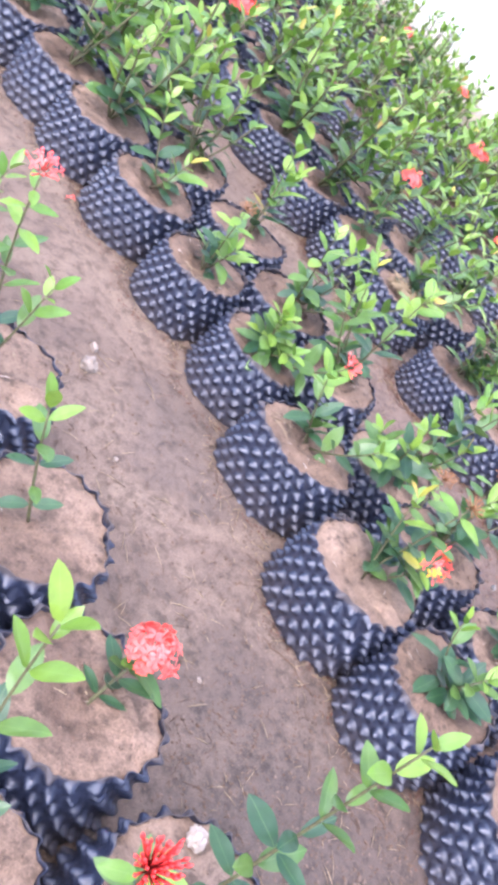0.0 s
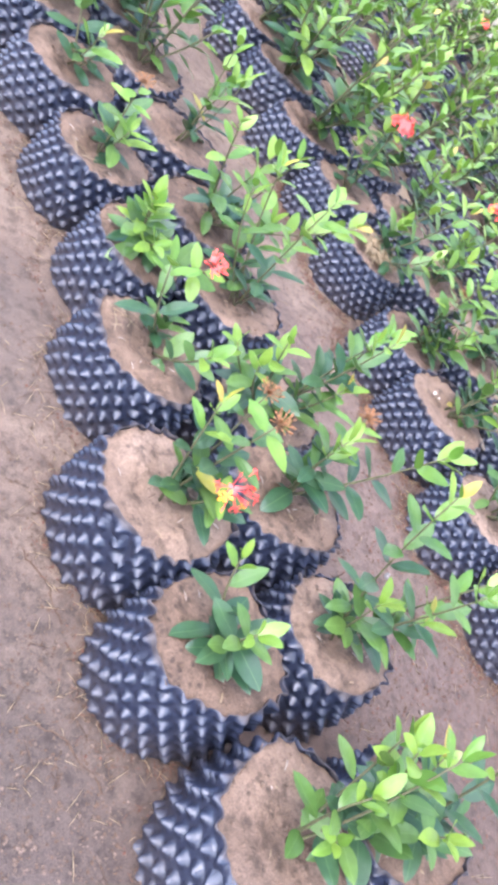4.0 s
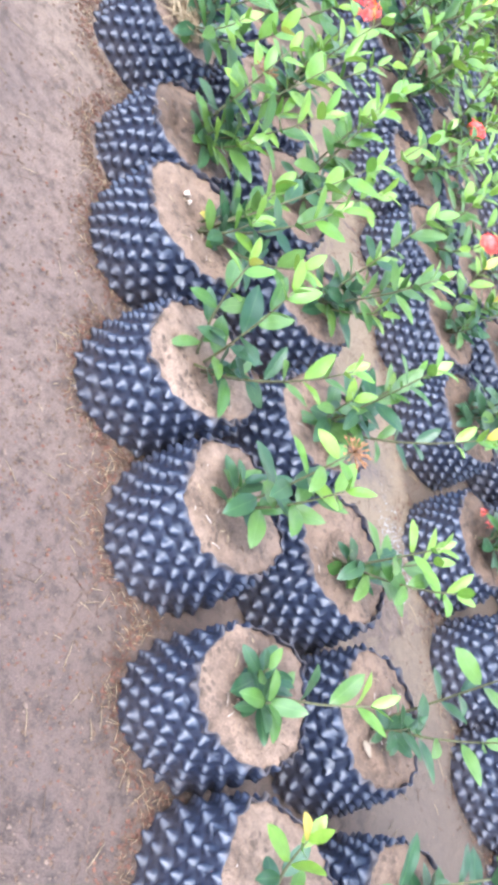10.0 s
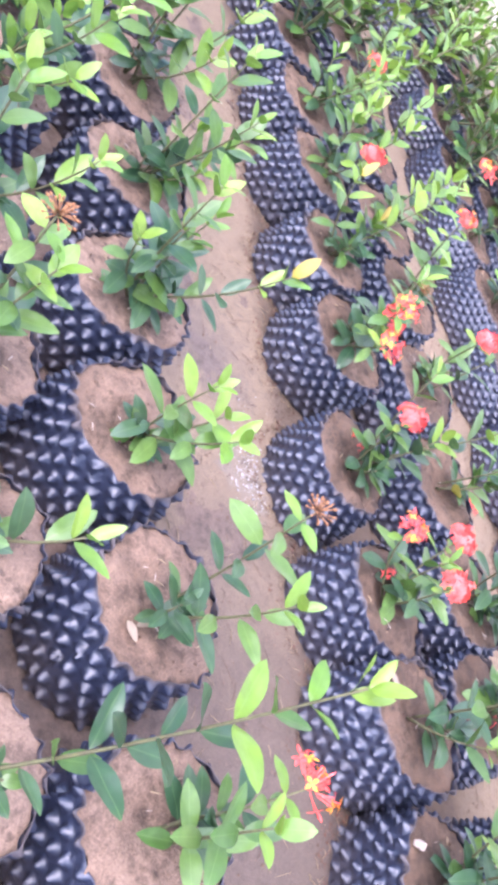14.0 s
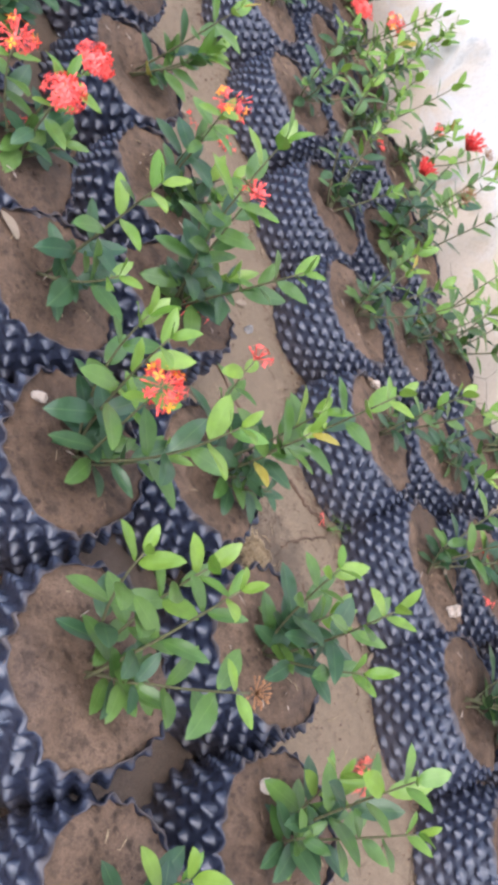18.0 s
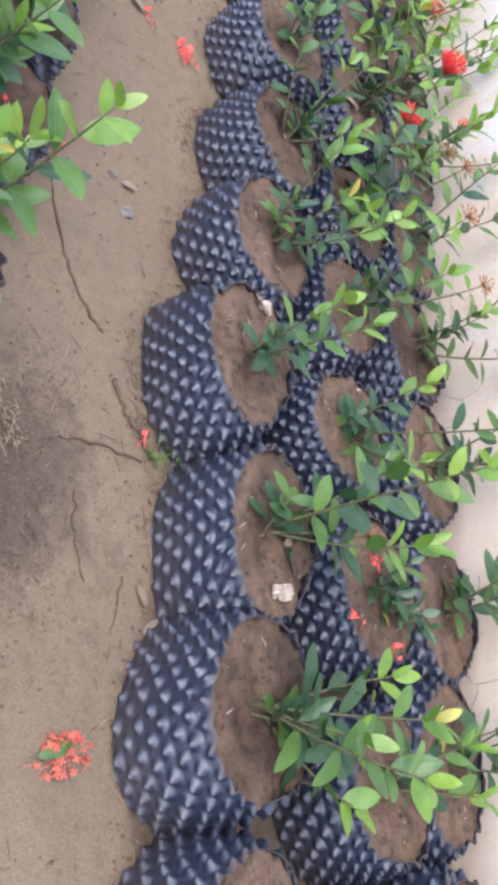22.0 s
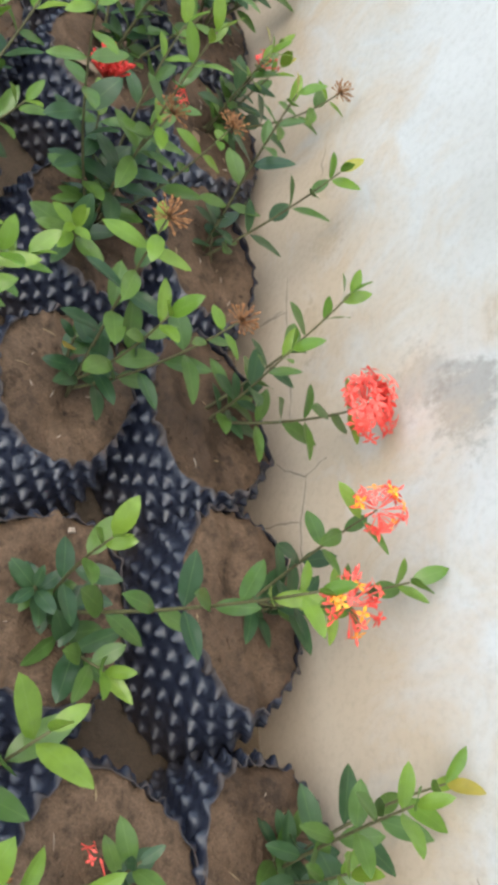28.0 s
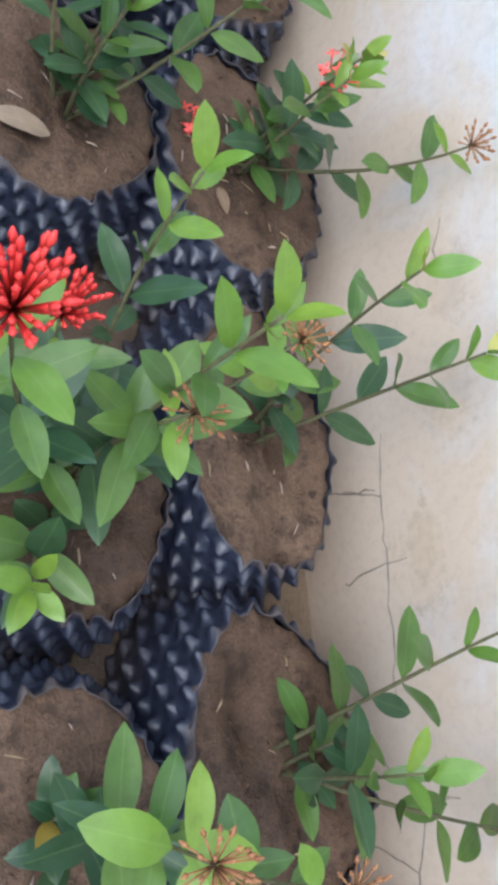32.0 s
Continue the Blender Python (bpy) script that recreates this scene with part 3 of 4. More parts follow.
# ---- plants ----
def leaf_mesh(name, width, curl, fold, mat):
    """Blade along +y, one long, with a short stalk, folded along its midrib."""
    nl, rows, faces = 8, [], []
    verts = []
    for k in range(nl + 1):
        u = k / nl
        half = width * 0.5 * (math.sin(math.pi * u ** 0.92) ** 0.66) if 0 < k < nl else 0.006
        drop = -curl * u * u
        for s in (-1, -0.5, 0, 0.5, 1):
            verts.append((s * half, 0.04 + 0.96 * u, drop + fold * abs(s) * half + 0.012 * math.sin(9 * u + 2 * s)))
    for k in range(nl):
        for s in range(4):
            a = k * 5 + s
            faces.append((a, a + 1, a + 6, a + 5))
    return mesh_of(name, verts, faces, [mat])


LEAVES = {
    key: [leaf_mesh("leaf", w, c, f, m) for w, c, f in ((0.38, 0.10, 0.20), (0.44, 0.24, 0.10), (0.36, 0.04, 0.30), (0.46, 0.16, 0.05))]
    for key, m in M_LEAF.items()
}


def floret(b, at, axis, size, rng, mat, bud):
    """A thin tube that ends in four spread petals, or in a closed bud."""
    a = axis.orthogonal().normalized()
    c = axis.cross(a)
    base = at - axis * size * 2.1
    b.tube([base, at], [0.0006, 0.0009], 3, 0)
    if bud:
        b.tube([at - axis * size * 0.2, at + axis * size * 0.3, at + axis * size * 0.8], [0.0009, 0.0019, 0.0005], 4, 0)
        return
    w = rng.uniform(0, 1.6)
    for k in range(4):
        d = math.cos(w + k * math.pi / 2) * a + math.sin(w + k * math.pi / 2) * c
        e = axis.cross(d)
        lift = axis * size * rng.uniform(-0.25, 0.15)
        b.add([at, at + d * size * 0.5 + e * size * 0.27, at + d * size + lift, at + d * size * 0.5 - e * size * 0.27], [(0, 1, 2, 3)], mat)


def flower_mesh(kind, seed):
    b, rng = Build(), random.Random(seed)
    count = {"red": 78, "mixed": 54, "spike": 46, "wisp": 16, "brown": 30}[kind]
    for k in range(count):
        u = (k + 0.5) / count
        w = 2.399963 * k + rng.uniform(-0.25, 0.25)
        if kind in ("red", "mixed"):
            # a shallow dome of open florets
            lean = 1.75 * math.sqrt(u)
            axis = Vector((math.sin(lean) * math.cos(w), math.sin(lean) * math.sin(w), math.cos(lean)))
            full = noise.noise((axis.x * 2.2 + seed, axis.y * 2.2, seed * 3.1))
            if full < (-0.32 if kind == "red" else -0.12):
                continue
            at = Vector((axis.x * 0.034, axis.y * 0.034, 0.004 + axis.z * 0.022)) * (0.92 + 0.5 * full) * rng.uniform(0.8, 1.15)
            if kind == "red":
                floret(b, at, axis, 0.0108, rng, 0, rng.random() < 0.05)
            else:
                floret(b, at, axis, 0.0105, rng, 1 if u < 0.6 and rng.random() < 0.55 else 0, rng.random() < 0.28)
        elif kind in ("spike", "wisp"):
            # upright tubes, still closed, fanning out from one point
            lean = (0.72 if kind == "spike" else 1.1) * math.sqrt(u) + rng.uniform(-0.06, 0.06)
            axis = Vector((math.sin(lean) * math.cos(w), math.sin(lean) * math.sin(w), math.cos(lean)))
            reach = (0.040 if kind == "spike" else 0.027) * rng.uniform(0.72, 1.05)
            tip = axis * reach
            if kind == "wisp" and rng.random() < 0.5:
                floret(b, tip * 1.15, axis, 0.0078, rng, 0, False)
                continue
            b.tube([axis * 0.004, tip * 0.75, tip], [0.0008, 0.0014, 0.0013], 4, 0)
            b.tube([tip * 0.97, tip * 1.09, tip * 1.2], [0.0013, 0.0024, 0.0008], 4, 0)
        else:
            lean = 1.5 * math.sqrt(u)
            axis = Vector((math.sin(lean) * math.cos(w), math.sin(lean) * math.sin(w), math.cos(lean)))
            tip = axis * 0.017 * rng.uniform(0.8, 1.15)
            b.tube([axis * 0.002, tip], [0.0006, 0.0007], 3, 0)
            b.tube([tip, tip * 1.12, tip * 1.3], [0.0007, 0.0018, 0.0004], 4, 0)
    first = M_BROWN if kind == "brown" else M_BUD if kind == "spike" else M_RED
    return b.mesh("flower_head", [first, M_ORANGE], smooth=kind not in ("red", "mixed"))


FLOWERS = {kind: [flower_mesh(kind, s) for s in (1, 2, 3, 4)] for kind in ("red", "mixed", "spike", "wisp", "brown")}
FLOWER_LABEL = {"red": "dense red flower head", "mixed": "red and orange flower head", "spike": "red flower head still in bud", "wisp": "sparse red flower buds", "brown": "withered brown flower head"}

# Shoots by row: pot number, then the tip's offset from the pot's middle, its height over the soil, and what it bears.
SHOOTS_A2 = {
    1: [(-0.048, 0.053, 0.366, "leaf")],
}
SHOOTS_A = {
    1: [(0.015, 0.008, 0.376, "leaf"), (-0.135, 0.038, 0.156, "spike")],
    2: [(0.056, 0.007, 0.076, "red")],
    3: [(-0.076, 0.037, 0.186, "leaf")],
    4: [(-0.017, -0.044, 0.186, "leaf"), (-0.097, -0.004, 0.326, "wisp")],
}
SHOOTS_B1 = {
    2: [(-0.047, 0.057, 0.126, "leaf"), (-0.027, -0.033, 0.096, "leaf")],
    3: [(-0.032, 0.036, 0.176, "leaf"), (0.008, -0.054, 0.111, "mixed"), (0.048, 0.056, 0.196, "brown"), (0.008, -0.024, 0.226, "brown")],
    4: [(-0.018, -0.115, 0.126, "leaf")],
    5: [(-0.045, -0.022, 0.096, "leaf"), (0.005, -0.172, 0.136, "wisp"), (-0.052, -0.091, 0.08, "leaf")],
    6: [(-0.009, -0.044, 0.086, "leaf")],
    7: [(-0.018, -0.066, 0.116, "leaf")],
}
SHOOTS_B2 = {
    1: [(-0.049, 0.049, 0.126, "leaf"), (-0.039, 0.019, 0.266, "leaf"), (-0.249, -0.011, 0.076, "leaf"), (-0.203, 0.048, 0.2, "leaf"), (-0.215, 0.02, 0.15, "leaf"), (-0.14, -0.043, 0.15, "leaf")],
    2: [(-0.083, 0.05, 0.326, "leaf"), (-0.033, -0.07, 0.276, "leaf"), (-0.053, -0.01, 0.126, "leaf"), (0.057, -0.03, 0.236, "leaf")],
    3: [(-0.04, -0.007, 0.146, "leaf"), (0.08, -0.067, 0.256, "leaf"), (0.01, 0.033, 0.196, "brown")],
    4: [(0.004, -0.078, 0.156, "leaf"), (-0.006, -0.078, 0.286, "leaf"), (0.084, 0.002, 0.236, "leaf"), (-0.186, -0.066, 0.15, "leaf"), (-0.165, -0.054, 0.2, "leaf"), (-0.181, 0.003, 0.12, "leaf")],
    5: [(-0.037, -0.036, 0.296, "leaf"), (-0.107, 0.067, 0.2, "leaf"), (-0.074, 0.084, 0.25, "leaf")],
    6: [(-0.019, -0.053, 0.216, "leaf"), (0.121, -0.203, 0.236, "leaf"), (-0.146, -0.07, 0.25, "leaf")],
}
SHOOTS_C1 = {
    1: [(-0.059, 0.055, 0.106, "leaf"), (0.161, 0.005, 0.386, "leaf")],
    2: [(-0.026, 0.022, 0.045, "low"), (0.057, -0.037, 0.136, "leaf")],
    3: [(-0.02, -0.047, 0.206, "leaf"), (-0.05, -0.017, 0.246, "brown")],
    4: [(-0.032, 0.0, 0.206, "leaf"), (-0.072, 0.05, 0.166, "leaf"), (0.058, -0.1, 0.226, "leaf")],
    5: [(-0.008, -0.069, 0.116, "leaf"), (0.052, -0.089, 0.236, "leaf"), (0.092, -0.009, 0.286, "leaf"), (0.042, -0.159, 0.156, "leaf"), (0.048, 0.027, 0.12, "leaf")],
    6: [(0.063, -0.09, 0.236, "leaf"), (0.083, 0.01, 0.296, "leaf"), (-0.017, -0.01, 0.236, "leaf"), (0.069, -0.018, 0.15, "leaf"), (0.028, -0.08, 0.1, "leaf")],
    7: [(0.04, -0.084, 0.256, "leaf"), (0.05, 0.006, 0.216, "leaf"), (0.014, -0.207, 0.2, "leaf"), (-0.018, -0.159, 0.15, "leaf")],
}
SHOOTS_C2 = {
    1: [(-0.041, -0.023, 0.196, "leaf"), (0.069, 0.027, 0.156, "mixed")],
    2: [(0.008, -0.065, 0.216, "leaf"), (-0.012, 0.025, 0.276, "brown")],
    3: [(-0.038, -0.046, 0.196, "leaf"), (0.002, -0.106, 0.186, "leaf")],
    4: [(0.038, -0.12, 0.266, "leaf"), (-0.052, -0.02, 0.176, "leaf")],
    5: [(0.017, -0.086, 0.126, "leaf"), (0.007, -0.086, 0.256, "leaf"), (-0.023, 0.014, 0.286, "leaf")],
    6: [(0.036, -0.091, 0.176, "leaf"), (-0.074, -0.021, 0.256, "leaf")],
}
SHOOTS_D1 = {
    1: [(0.003, 0.024, 0.236, "leaf"), (-0.057, 0.084, 0.166, "leaf"), (0.043, -0.076, 0.196, "brown")],
    2: [(-0.053, 0.082, 0.216, "leaf"), (-0.093, 0.012, 0.276, "leaf"), (-0.003, -0.078, 0.276, "leaf"), (0.027, 0.042, 0.136, "mixed"), (-0.063, -0.018, 0.226, "mixed")],
    3: [(-0.032, -0.024, 0.256, "leaf")],
    4: [(-0.078, 0.068, 0.116, "mixed"), (0.032, 0.068, 0.146, "red"), (-0.048, -0.042, 0.156, "red")],
    5: [(-0.033, 0.072, 0.226, "leaf"), (-0.033, 0.012, 0.156, "red")],
    6: [(-0.082, -0.071, 0.186, "mixed"), (-0.082, -0.131, 0.136, "mixed")],
    7: [(-0.108, 0.037, 0.156, "leaf")],
    8: [(-0.068, -0.133, 0.166, "red")],
}
SHOOTS_D2 = {
    0: [(-0.036, 0.044, 0.246, "leaf"), (0.004, -0.016, 0.206, "leaf")],
    1: [(-0.057, -0.013, 0.256, "leaf"), (-0.077, 0.057, 0.206, "leaf"), (-0.037, -0.073, 0.176, "leaf")],
    2: [(0.045, -0.004, 0.313, "leaf"), (0.041, -0.057, 0.07, "low"), (-0.019, -0.024, 0.2, "leaf"), (-0.045, 0.105, 0.155, "wisp")],
    3: [(-0.14, 0.024, 0.346, "leaf"), (-0.01, -0.086, 0.246, "leaf"), (-0.11, 0.004, 0.256, "wisp")],
    4: [(0.033, -0.081, 0.096, "leaf"), (-0.067, -0.011, 0.216, "mixed")],
    6: [(-0.145, -0.071, 0.226, "red")],
    7: [(-0.119, 0.018, 0.236, "mixed")],
    8: [(0.023, -0.023, 0.286, "mixed")],
    9: [(-0.177, 0.057, 0.156, "red")],
}
SHOOTS_E1 = {
    1: [(0.135, 0.059, 0.112, "leaf"), (0.13, -0.105, 0.05, "leaf"), (0.02, -0.108, 0.235, "leaf"), (0.036, -0.048, 0.136, "leaf"), (0.1, -0.02, 0.2, "leaf")],
    2: [(-0.01, -0.029, 0.366, "leaf"), (0.116, 0.007, 0.09, "brown"), (0.151, -0.015, 0.167, "leaf"), (0.112, 0.1, 0.192, "leaf")],
    3: [(0.013, -0.051, 0.226, "leaf"), (-0.017, -0.011, 0.196, "leaf")],
    4: [(0.042, -0.085, 0.246, "leaf"), (-0.068, 0.015, 0.216, "leaf"), (0.098, 0.004, 0.165, "leaf"), (0.05, 0.05, 0.13, "leaf")],
    5: [(-0.153, 0.11, 0.286, "leaf"), (0.03, 0.132, 0.133, "leaf"), (0.08, 0.18, 0.185, "leaf"), (0.08, 0.0, 0.12, "leaf")],
}
SHOOTS_E2 = {
    2: [(-0.007, 0.023, 0.075, "low"), (0.022, -0.059, 0.075, "low"), (0.059, -0.07, 0.06, "low")],
    3: [(-0.022, 0.0, 0.176, "leaf"), (0.078, -0.09, 0.336, "leaf"), (0.028, -0.09, 0.076, "leaf")],
    4: [(0.017, -0.024, 0.206, "leaf"), (0.092, -0.018, 0.236, "brown"), (-0.034, 0.027, 0.286, "brown")],
    5: [(-0.027, 0.012, 0.336, "leaf"), (-0.067, -0.098, 0.076, "leaf"), (-0.167, 0.002, 0.316, "spike"), (-0.077, 0.072, 0.166, "spike"), (-0.017, -0.008, 0.226, "brown"), (0.093, 0.062, 0.206, "brown"), (-0.007, 0.152, 0.246, "leaf")],
    6: [(0.004, 0.004, 0.15, "leaf"), (0.059, 0.131, 0.22, "leaf")],
}
SHOOTS_E3 = {
    2: [(-0.065, 0.027, 0.276, "leaf"), (-0.045, -0.013, 0.166, "leaf"), (0.095, 0.067, 0.196, "leaf")],
    3: [(0.012, 0.031, 0.236, "mixed"), (0.012, -0.059, 0.176, "mixed"), (0.082, -0.029, 0.206, "leaf")],
    4: [(0.004, -0.0, 0.176, "leaf"), (0.104, -0.06, 0.196, "red"), (0.084, 0.1, 0.216, "leaf")],
    5: [(-0.046, 0.048, 0.276, "leaf"), (0.074, 0.018, 0.226, "leaf")],
    6: [(0.01, 0.023, 0.136, "wisp"), (0.09, -0.077, 0.226, "brown")],
}
SHOOTS = {"A2": SHOOTS_A2, "A": SHOOTS_A, "B1": SHOOTS_B1, "B2": SHOOTS_B2, "C1": SHOOTS_C1, "C2": SHOOTS_C2, "D1": SHOOTS_D1, "D2": SHOOTS_D2, "E1": SHOOTS_E1, "E2": SHOOTS_E2, "E3": SHOOTS_E3}


def shoot_points(start, tip, rng):
    """A stem that leaves the base at a slant and bends upwards."""
    length = (tip - start).length
    mid = start.lerp(tip, 0.5) + Vector((tip.x - start.x, tip.y - start.y, -0.25 * (tip.z - start.z))) * 0.22
    mid += Vector((rng.uniform(-1, 1), rng.uniform(-1, 1), 0)) * length * 0.06
    n = max(3, int(length / 0.03))
    return [(1 - u) ** 2 * start + 2 * u * (1 - u) * mid + u * u * tip for u in (k / n for k in range(n + 1))]


def leaf_pose(at, axis, around, spread, size, rng):
    side = axis.orthogonal().normalized()
    other = axis.cross(side)
    out = math.cos(around) * side + math.sin(around) * other
    d = (math.cos(spread) * axis + math.sin(spread) * out).normalized()
    d = (d + Vector((0, 0, -0.10))).normalized()
    up = axis * 0.5 + Vector((-0.15, -0.05, 0.85))
    up = (up - d * up.dot(d)).normalized()
    x = d.cross(up).normalized()
    up = x.cross(d)
    m = Matrix((x, d, up)).transposed().to_4x4()
    return Matrix.Translation(at) @ m @ Matrix.Diagonal((size * rng.uniform(0.9, 1.12), size, size, 1)) @ pose(0, 0, 0, 0, rng.uniform(-14, 14), 0)


def leaves_of(points, rng, bears, low, grown=1.0, haze_lift=0.0):
    """Pairs of leaves, each pair across the one below: (kind, pose)."""
    out = []
    lengths = [0.0]
    for a, b in zip(points, points[1:]):
        lengths.append(lengths[-1] + (b - a).length)
    total = lengths[-1]
    gap = 0.040 if total > 0.14 else 0.018 if total > 0.07 else 0.012
    count = max(3, int(total * 0.93 / gap) + 1)
    turn = rng.uniform(0, 6.28)
    for k in range(count):
        s = total * (0.10 + 0.90 * (k + 0.5) / count) if total > 0.1 else total * (0.25 + 0.75 * (k + 0.5) / count)
        if bears in FLOWERS:
            s = min(s, total - 0.026)
        j = max(i for i in range(len(lengths)) if lengths[i] <= s or i == 0)
        j = min(j, len(points) - 2)
        at = points[j].lerp(points[j + 1], (s - lengths[j]) / max(1e-6, lengths[j + 1] - lengths[j]))
        axis = (points[j + 1] - points[j]).normalized()
        f = (k + 1) / count
        turn += math.pi / 2 + rng.uniform(-0.3, 0.3)
        spread = 1.25 - 0.55 * f + rng.uniform(-0.2, 0.2)
        if bears in FLOWERS and f > 0.6:
            spread = max(spread, 1.3)
        size = 0.66 * grown * (0.060 + 0.040 * math.sin(math.pi * min(1, 0.18 + 0.72 * f))) * rng.uniform(0.8, 1.18)
        if low:
            size *= 0.85
        fresh = total > 0.1 and not low
        # haze over distant plants is put into the leaf tones: pale ones start lower
        if f > 0.86 - haze_lift and fresh:
            kind = "young"
        elif f > 0.64 - 2 * haze_lift and fresh:
            kind = "mid" if rng.random() < 0.82 else "young"
        else:
            kind = "old" if rng.random() < 0.7 else "mid"
        for half in (0, math.pi):
            if rng.random() < 0.09 and k < count - 1:
                continue
            own = "yellow" if rng.random() < 0.0025 else kind
            out.append((own, leaf_pose(at, axis, turn + half + rng.uniform(-0.2, 0.2), spread, size * rng.uniform(0.88, 1.1), rng)))
    if bears == "leaf":
        fresh_tip = not low and total > 0.08
        axis = (points[-1] - points[-2]).normalized()
        for half in (0, math.pi):
            out.append(("yellow" if fresh_tip and rng.random() < 0.07 else "young" if fresh_tip else "mid", leaf_pose(points[-1], axis, turn + 1.6 + half, rng.uniform(0.25, 0.6), rng.uniform(0.032, 0.05), rng)))
    return out


def plan_shoots(row, k, rng):
    given = list(SHOOTS.get(row, {}).get(k, []))
    crowded = pots[row, k][1] > 0.55 or row in ("B2", "C2", "D2") and pots[row, k][1] > 0
    extra = (2 if crowded else 1) if given else rng.choice((3, 4) if crowded else (2, 3))
    bushy = row in ("C2", "D1") and pots[row, k][1] > 0.3 or row in ("E2", "E3") and pots[row, k][1] > 0.5
    if bushy:
        extra += 2
    if row[0] == "D" and pots[row, k][1] < 0.3:
        extra += 1
    if row == "A" and k in (2, 3, 4):
        extra = 0
    for _ in range(extra):
        w = rng.uniform(0, 6.28)
        if given and _ == 0:
            given.append((0.035 * math.cos(w), 0.035 * math.sin(w), rng.uniform(0.03, 0.07), "low"))
        else:
            r, h = rng.uniform(0.01, 0.12 if bushy else 0.08), rng.uniform(0.10, 0.30 if bushy else 0.25)
            given.append((r * math.cos(w), r * math.sin(w), h, "leaf" if rng.random() < (0.88 if pots[row, k][1] > 0.7 and row != "E3" else 0.97) else rng.choice(("red", "mixed", "brown"))))
    return given


def make_plant(row, k):
    rng = random.Random(f"{row}{k}")
    x, y, z, s = pots[row, k]
    shoots = plan_shoots(row, k, rng)
    plant = new("ixora_plant")
    plant.location = (x, y, z)
    blooms = {kind for *_, kind in shoots} & {"red", "mixed", "spike", "wisp"}
    for dx, dy, h, kind in shoots:
        start = Vector((0.012 * rng.uniform(-1, 1), 0.012 * rng.uniform(-1, 1), -0.012))
        tip = Vector((dx, dy, h))
        if x + tip.x > WALL_X - 0.03:
            tip.x = WALL_X - 0.03 - x
        pts = shoot_points(start, tip, rng)
        b = Build()
        b.tube(pts, [0.0026 - 0.0014 * i / (len(pts) - 1) for i in range(len(pts))], 6)
        stalk = child("stem", b.mesh("stem", [M_STEM]), plant)
        # beyond y 0.75 a paler leaf mix stands in for haze
        for tone, m in leaves_of(pts, rng, kind, kind == "low", 1.05 if row == "E1" and k < 3 else 0.86 if row[0] == "E" else 0.82 if row[0] == "A" else 1.0, 0.12 if y > 0.75 else 0.0):
            if (m @ Vector((0, 1, 0))).x + x > WALL_X - 0.004:
                continue
            # no blade grows through the flower head
            if kind in ("red", "mixed") and min((m @ Vector((0, u, 0)) - pts[-1] - Vector((0, 0, 0.018))).length for u in (0.4, 0.6, 0.8, 1.0)) < 0.030:
                continue
            child("leaf", rng.choice(LEAVES[tone]), stalk, m)
        if kind in FLOWERS:
            axis = (pts[-1] - pts[-2]).normalized()
            axis = (axis + Vector((-0.15, -0.15, 1.3 if kind in ("red", "mixed") else 0.5))).normalized()
            turn = axis.to_track_quat("Z", "Y").to_matrix().to_4x4()
            child("flower_head", rng.choice(FLOWERS[kind]), stalk, Matrix.Translation(pts[-1]) @ turn @ Matrix.Scale(0.82 if row[0] == "D" else 1.22 if row == "E3" and kind == "red" else 1.0, 4), FLOWER_LABEL[kind])
    tall = max(h for _, _, h, _ in shoots)
    look_of = "low" if tall < 0.11 else "tall branching" if tall > 0.26 else "young upright"
    flowering = "with red flowers" if blooms else "with glossy green leaves"
    tagged(plant, f"{look_of} ixora shrub {flowering} in a black pot", "shrub", "ixora plants in the pots")


def far_plant_mesh(seed):
    """A bushy plant for the far end of the beds: stems and all its leaves in two meshes."""
    rng = random.Random(seed)
    stems, crown = Build(), Build()
    tones = ["old", "mid", "young", "yellow"]
    blade = [(v.co.copy(), None) for v in LEAVES["mid"][0].vertices]
    for _ in range(6):
        w, r = rng.uniform(0, 6.28), rng.uniform(0.02, 0.13)
        pts = shoot_points(Vector((0, 0, -0.012)), Vector((r * math.cos(w), r * math.sin(w), rng.uniform(0.12, 0.33))), rng)
        stems.tube(pts, [0.003] * len(pts), 5)
        # the last argument pales the far crowns in place of haze
        for tone, m in leaves_of(pts, rng, "leaf", False, 1.1, 0.15):
            src = LEAVES[tone][rng.randrange(4)]
            crown.add([m @ v.co for v in src.vertices], [tuple(q.vertices) for q in src.polygons], tones.index(tone))
    return stems.mesh("stem", [M_STEM]), crown.mesh("crown", [M_LEAF[t] for t in tones])


FAR = [far_plant_mesh(s) for s in (31, 32, 33, 34, 35)]
far_rng = random.Random(77)
for (row, k), (x, y, z, s) in pots.items():
    if y < 1.5:
        make_plant(row, k)
    else:
        stem, crown = far_rng.choice(FAR)
        plant = new("ixora_plant")
        grown = far_rng.uniform(0.9, 1.25)
        plant.matrix_basis = pose(x, y, z, 0, 0, far_rng.uniform(0, 360)) @ Matrix.Diagonal((0.9 if row == "E3" else grown, grown, grown, 1))
        if row == "E3":
            plant.location.x -= 0.03
        child("stem", stem, plant)
        child("crown", crown, plant)
        if far_rng.random() < 0.28:
            child("flower_head", far_rng.choice(FLOWERS["red"]), plant, pose(far_rng.uniform(-0.08, 0.04), far_rng.uniform(-0.08, 0.08), far_rng.uniform(0.2, 0.3)), FLOWER_LABEL["red"])
        tagged(plant, "bushy green ixora shrub in a black pot", "shrub", "ixora plants in the pots")


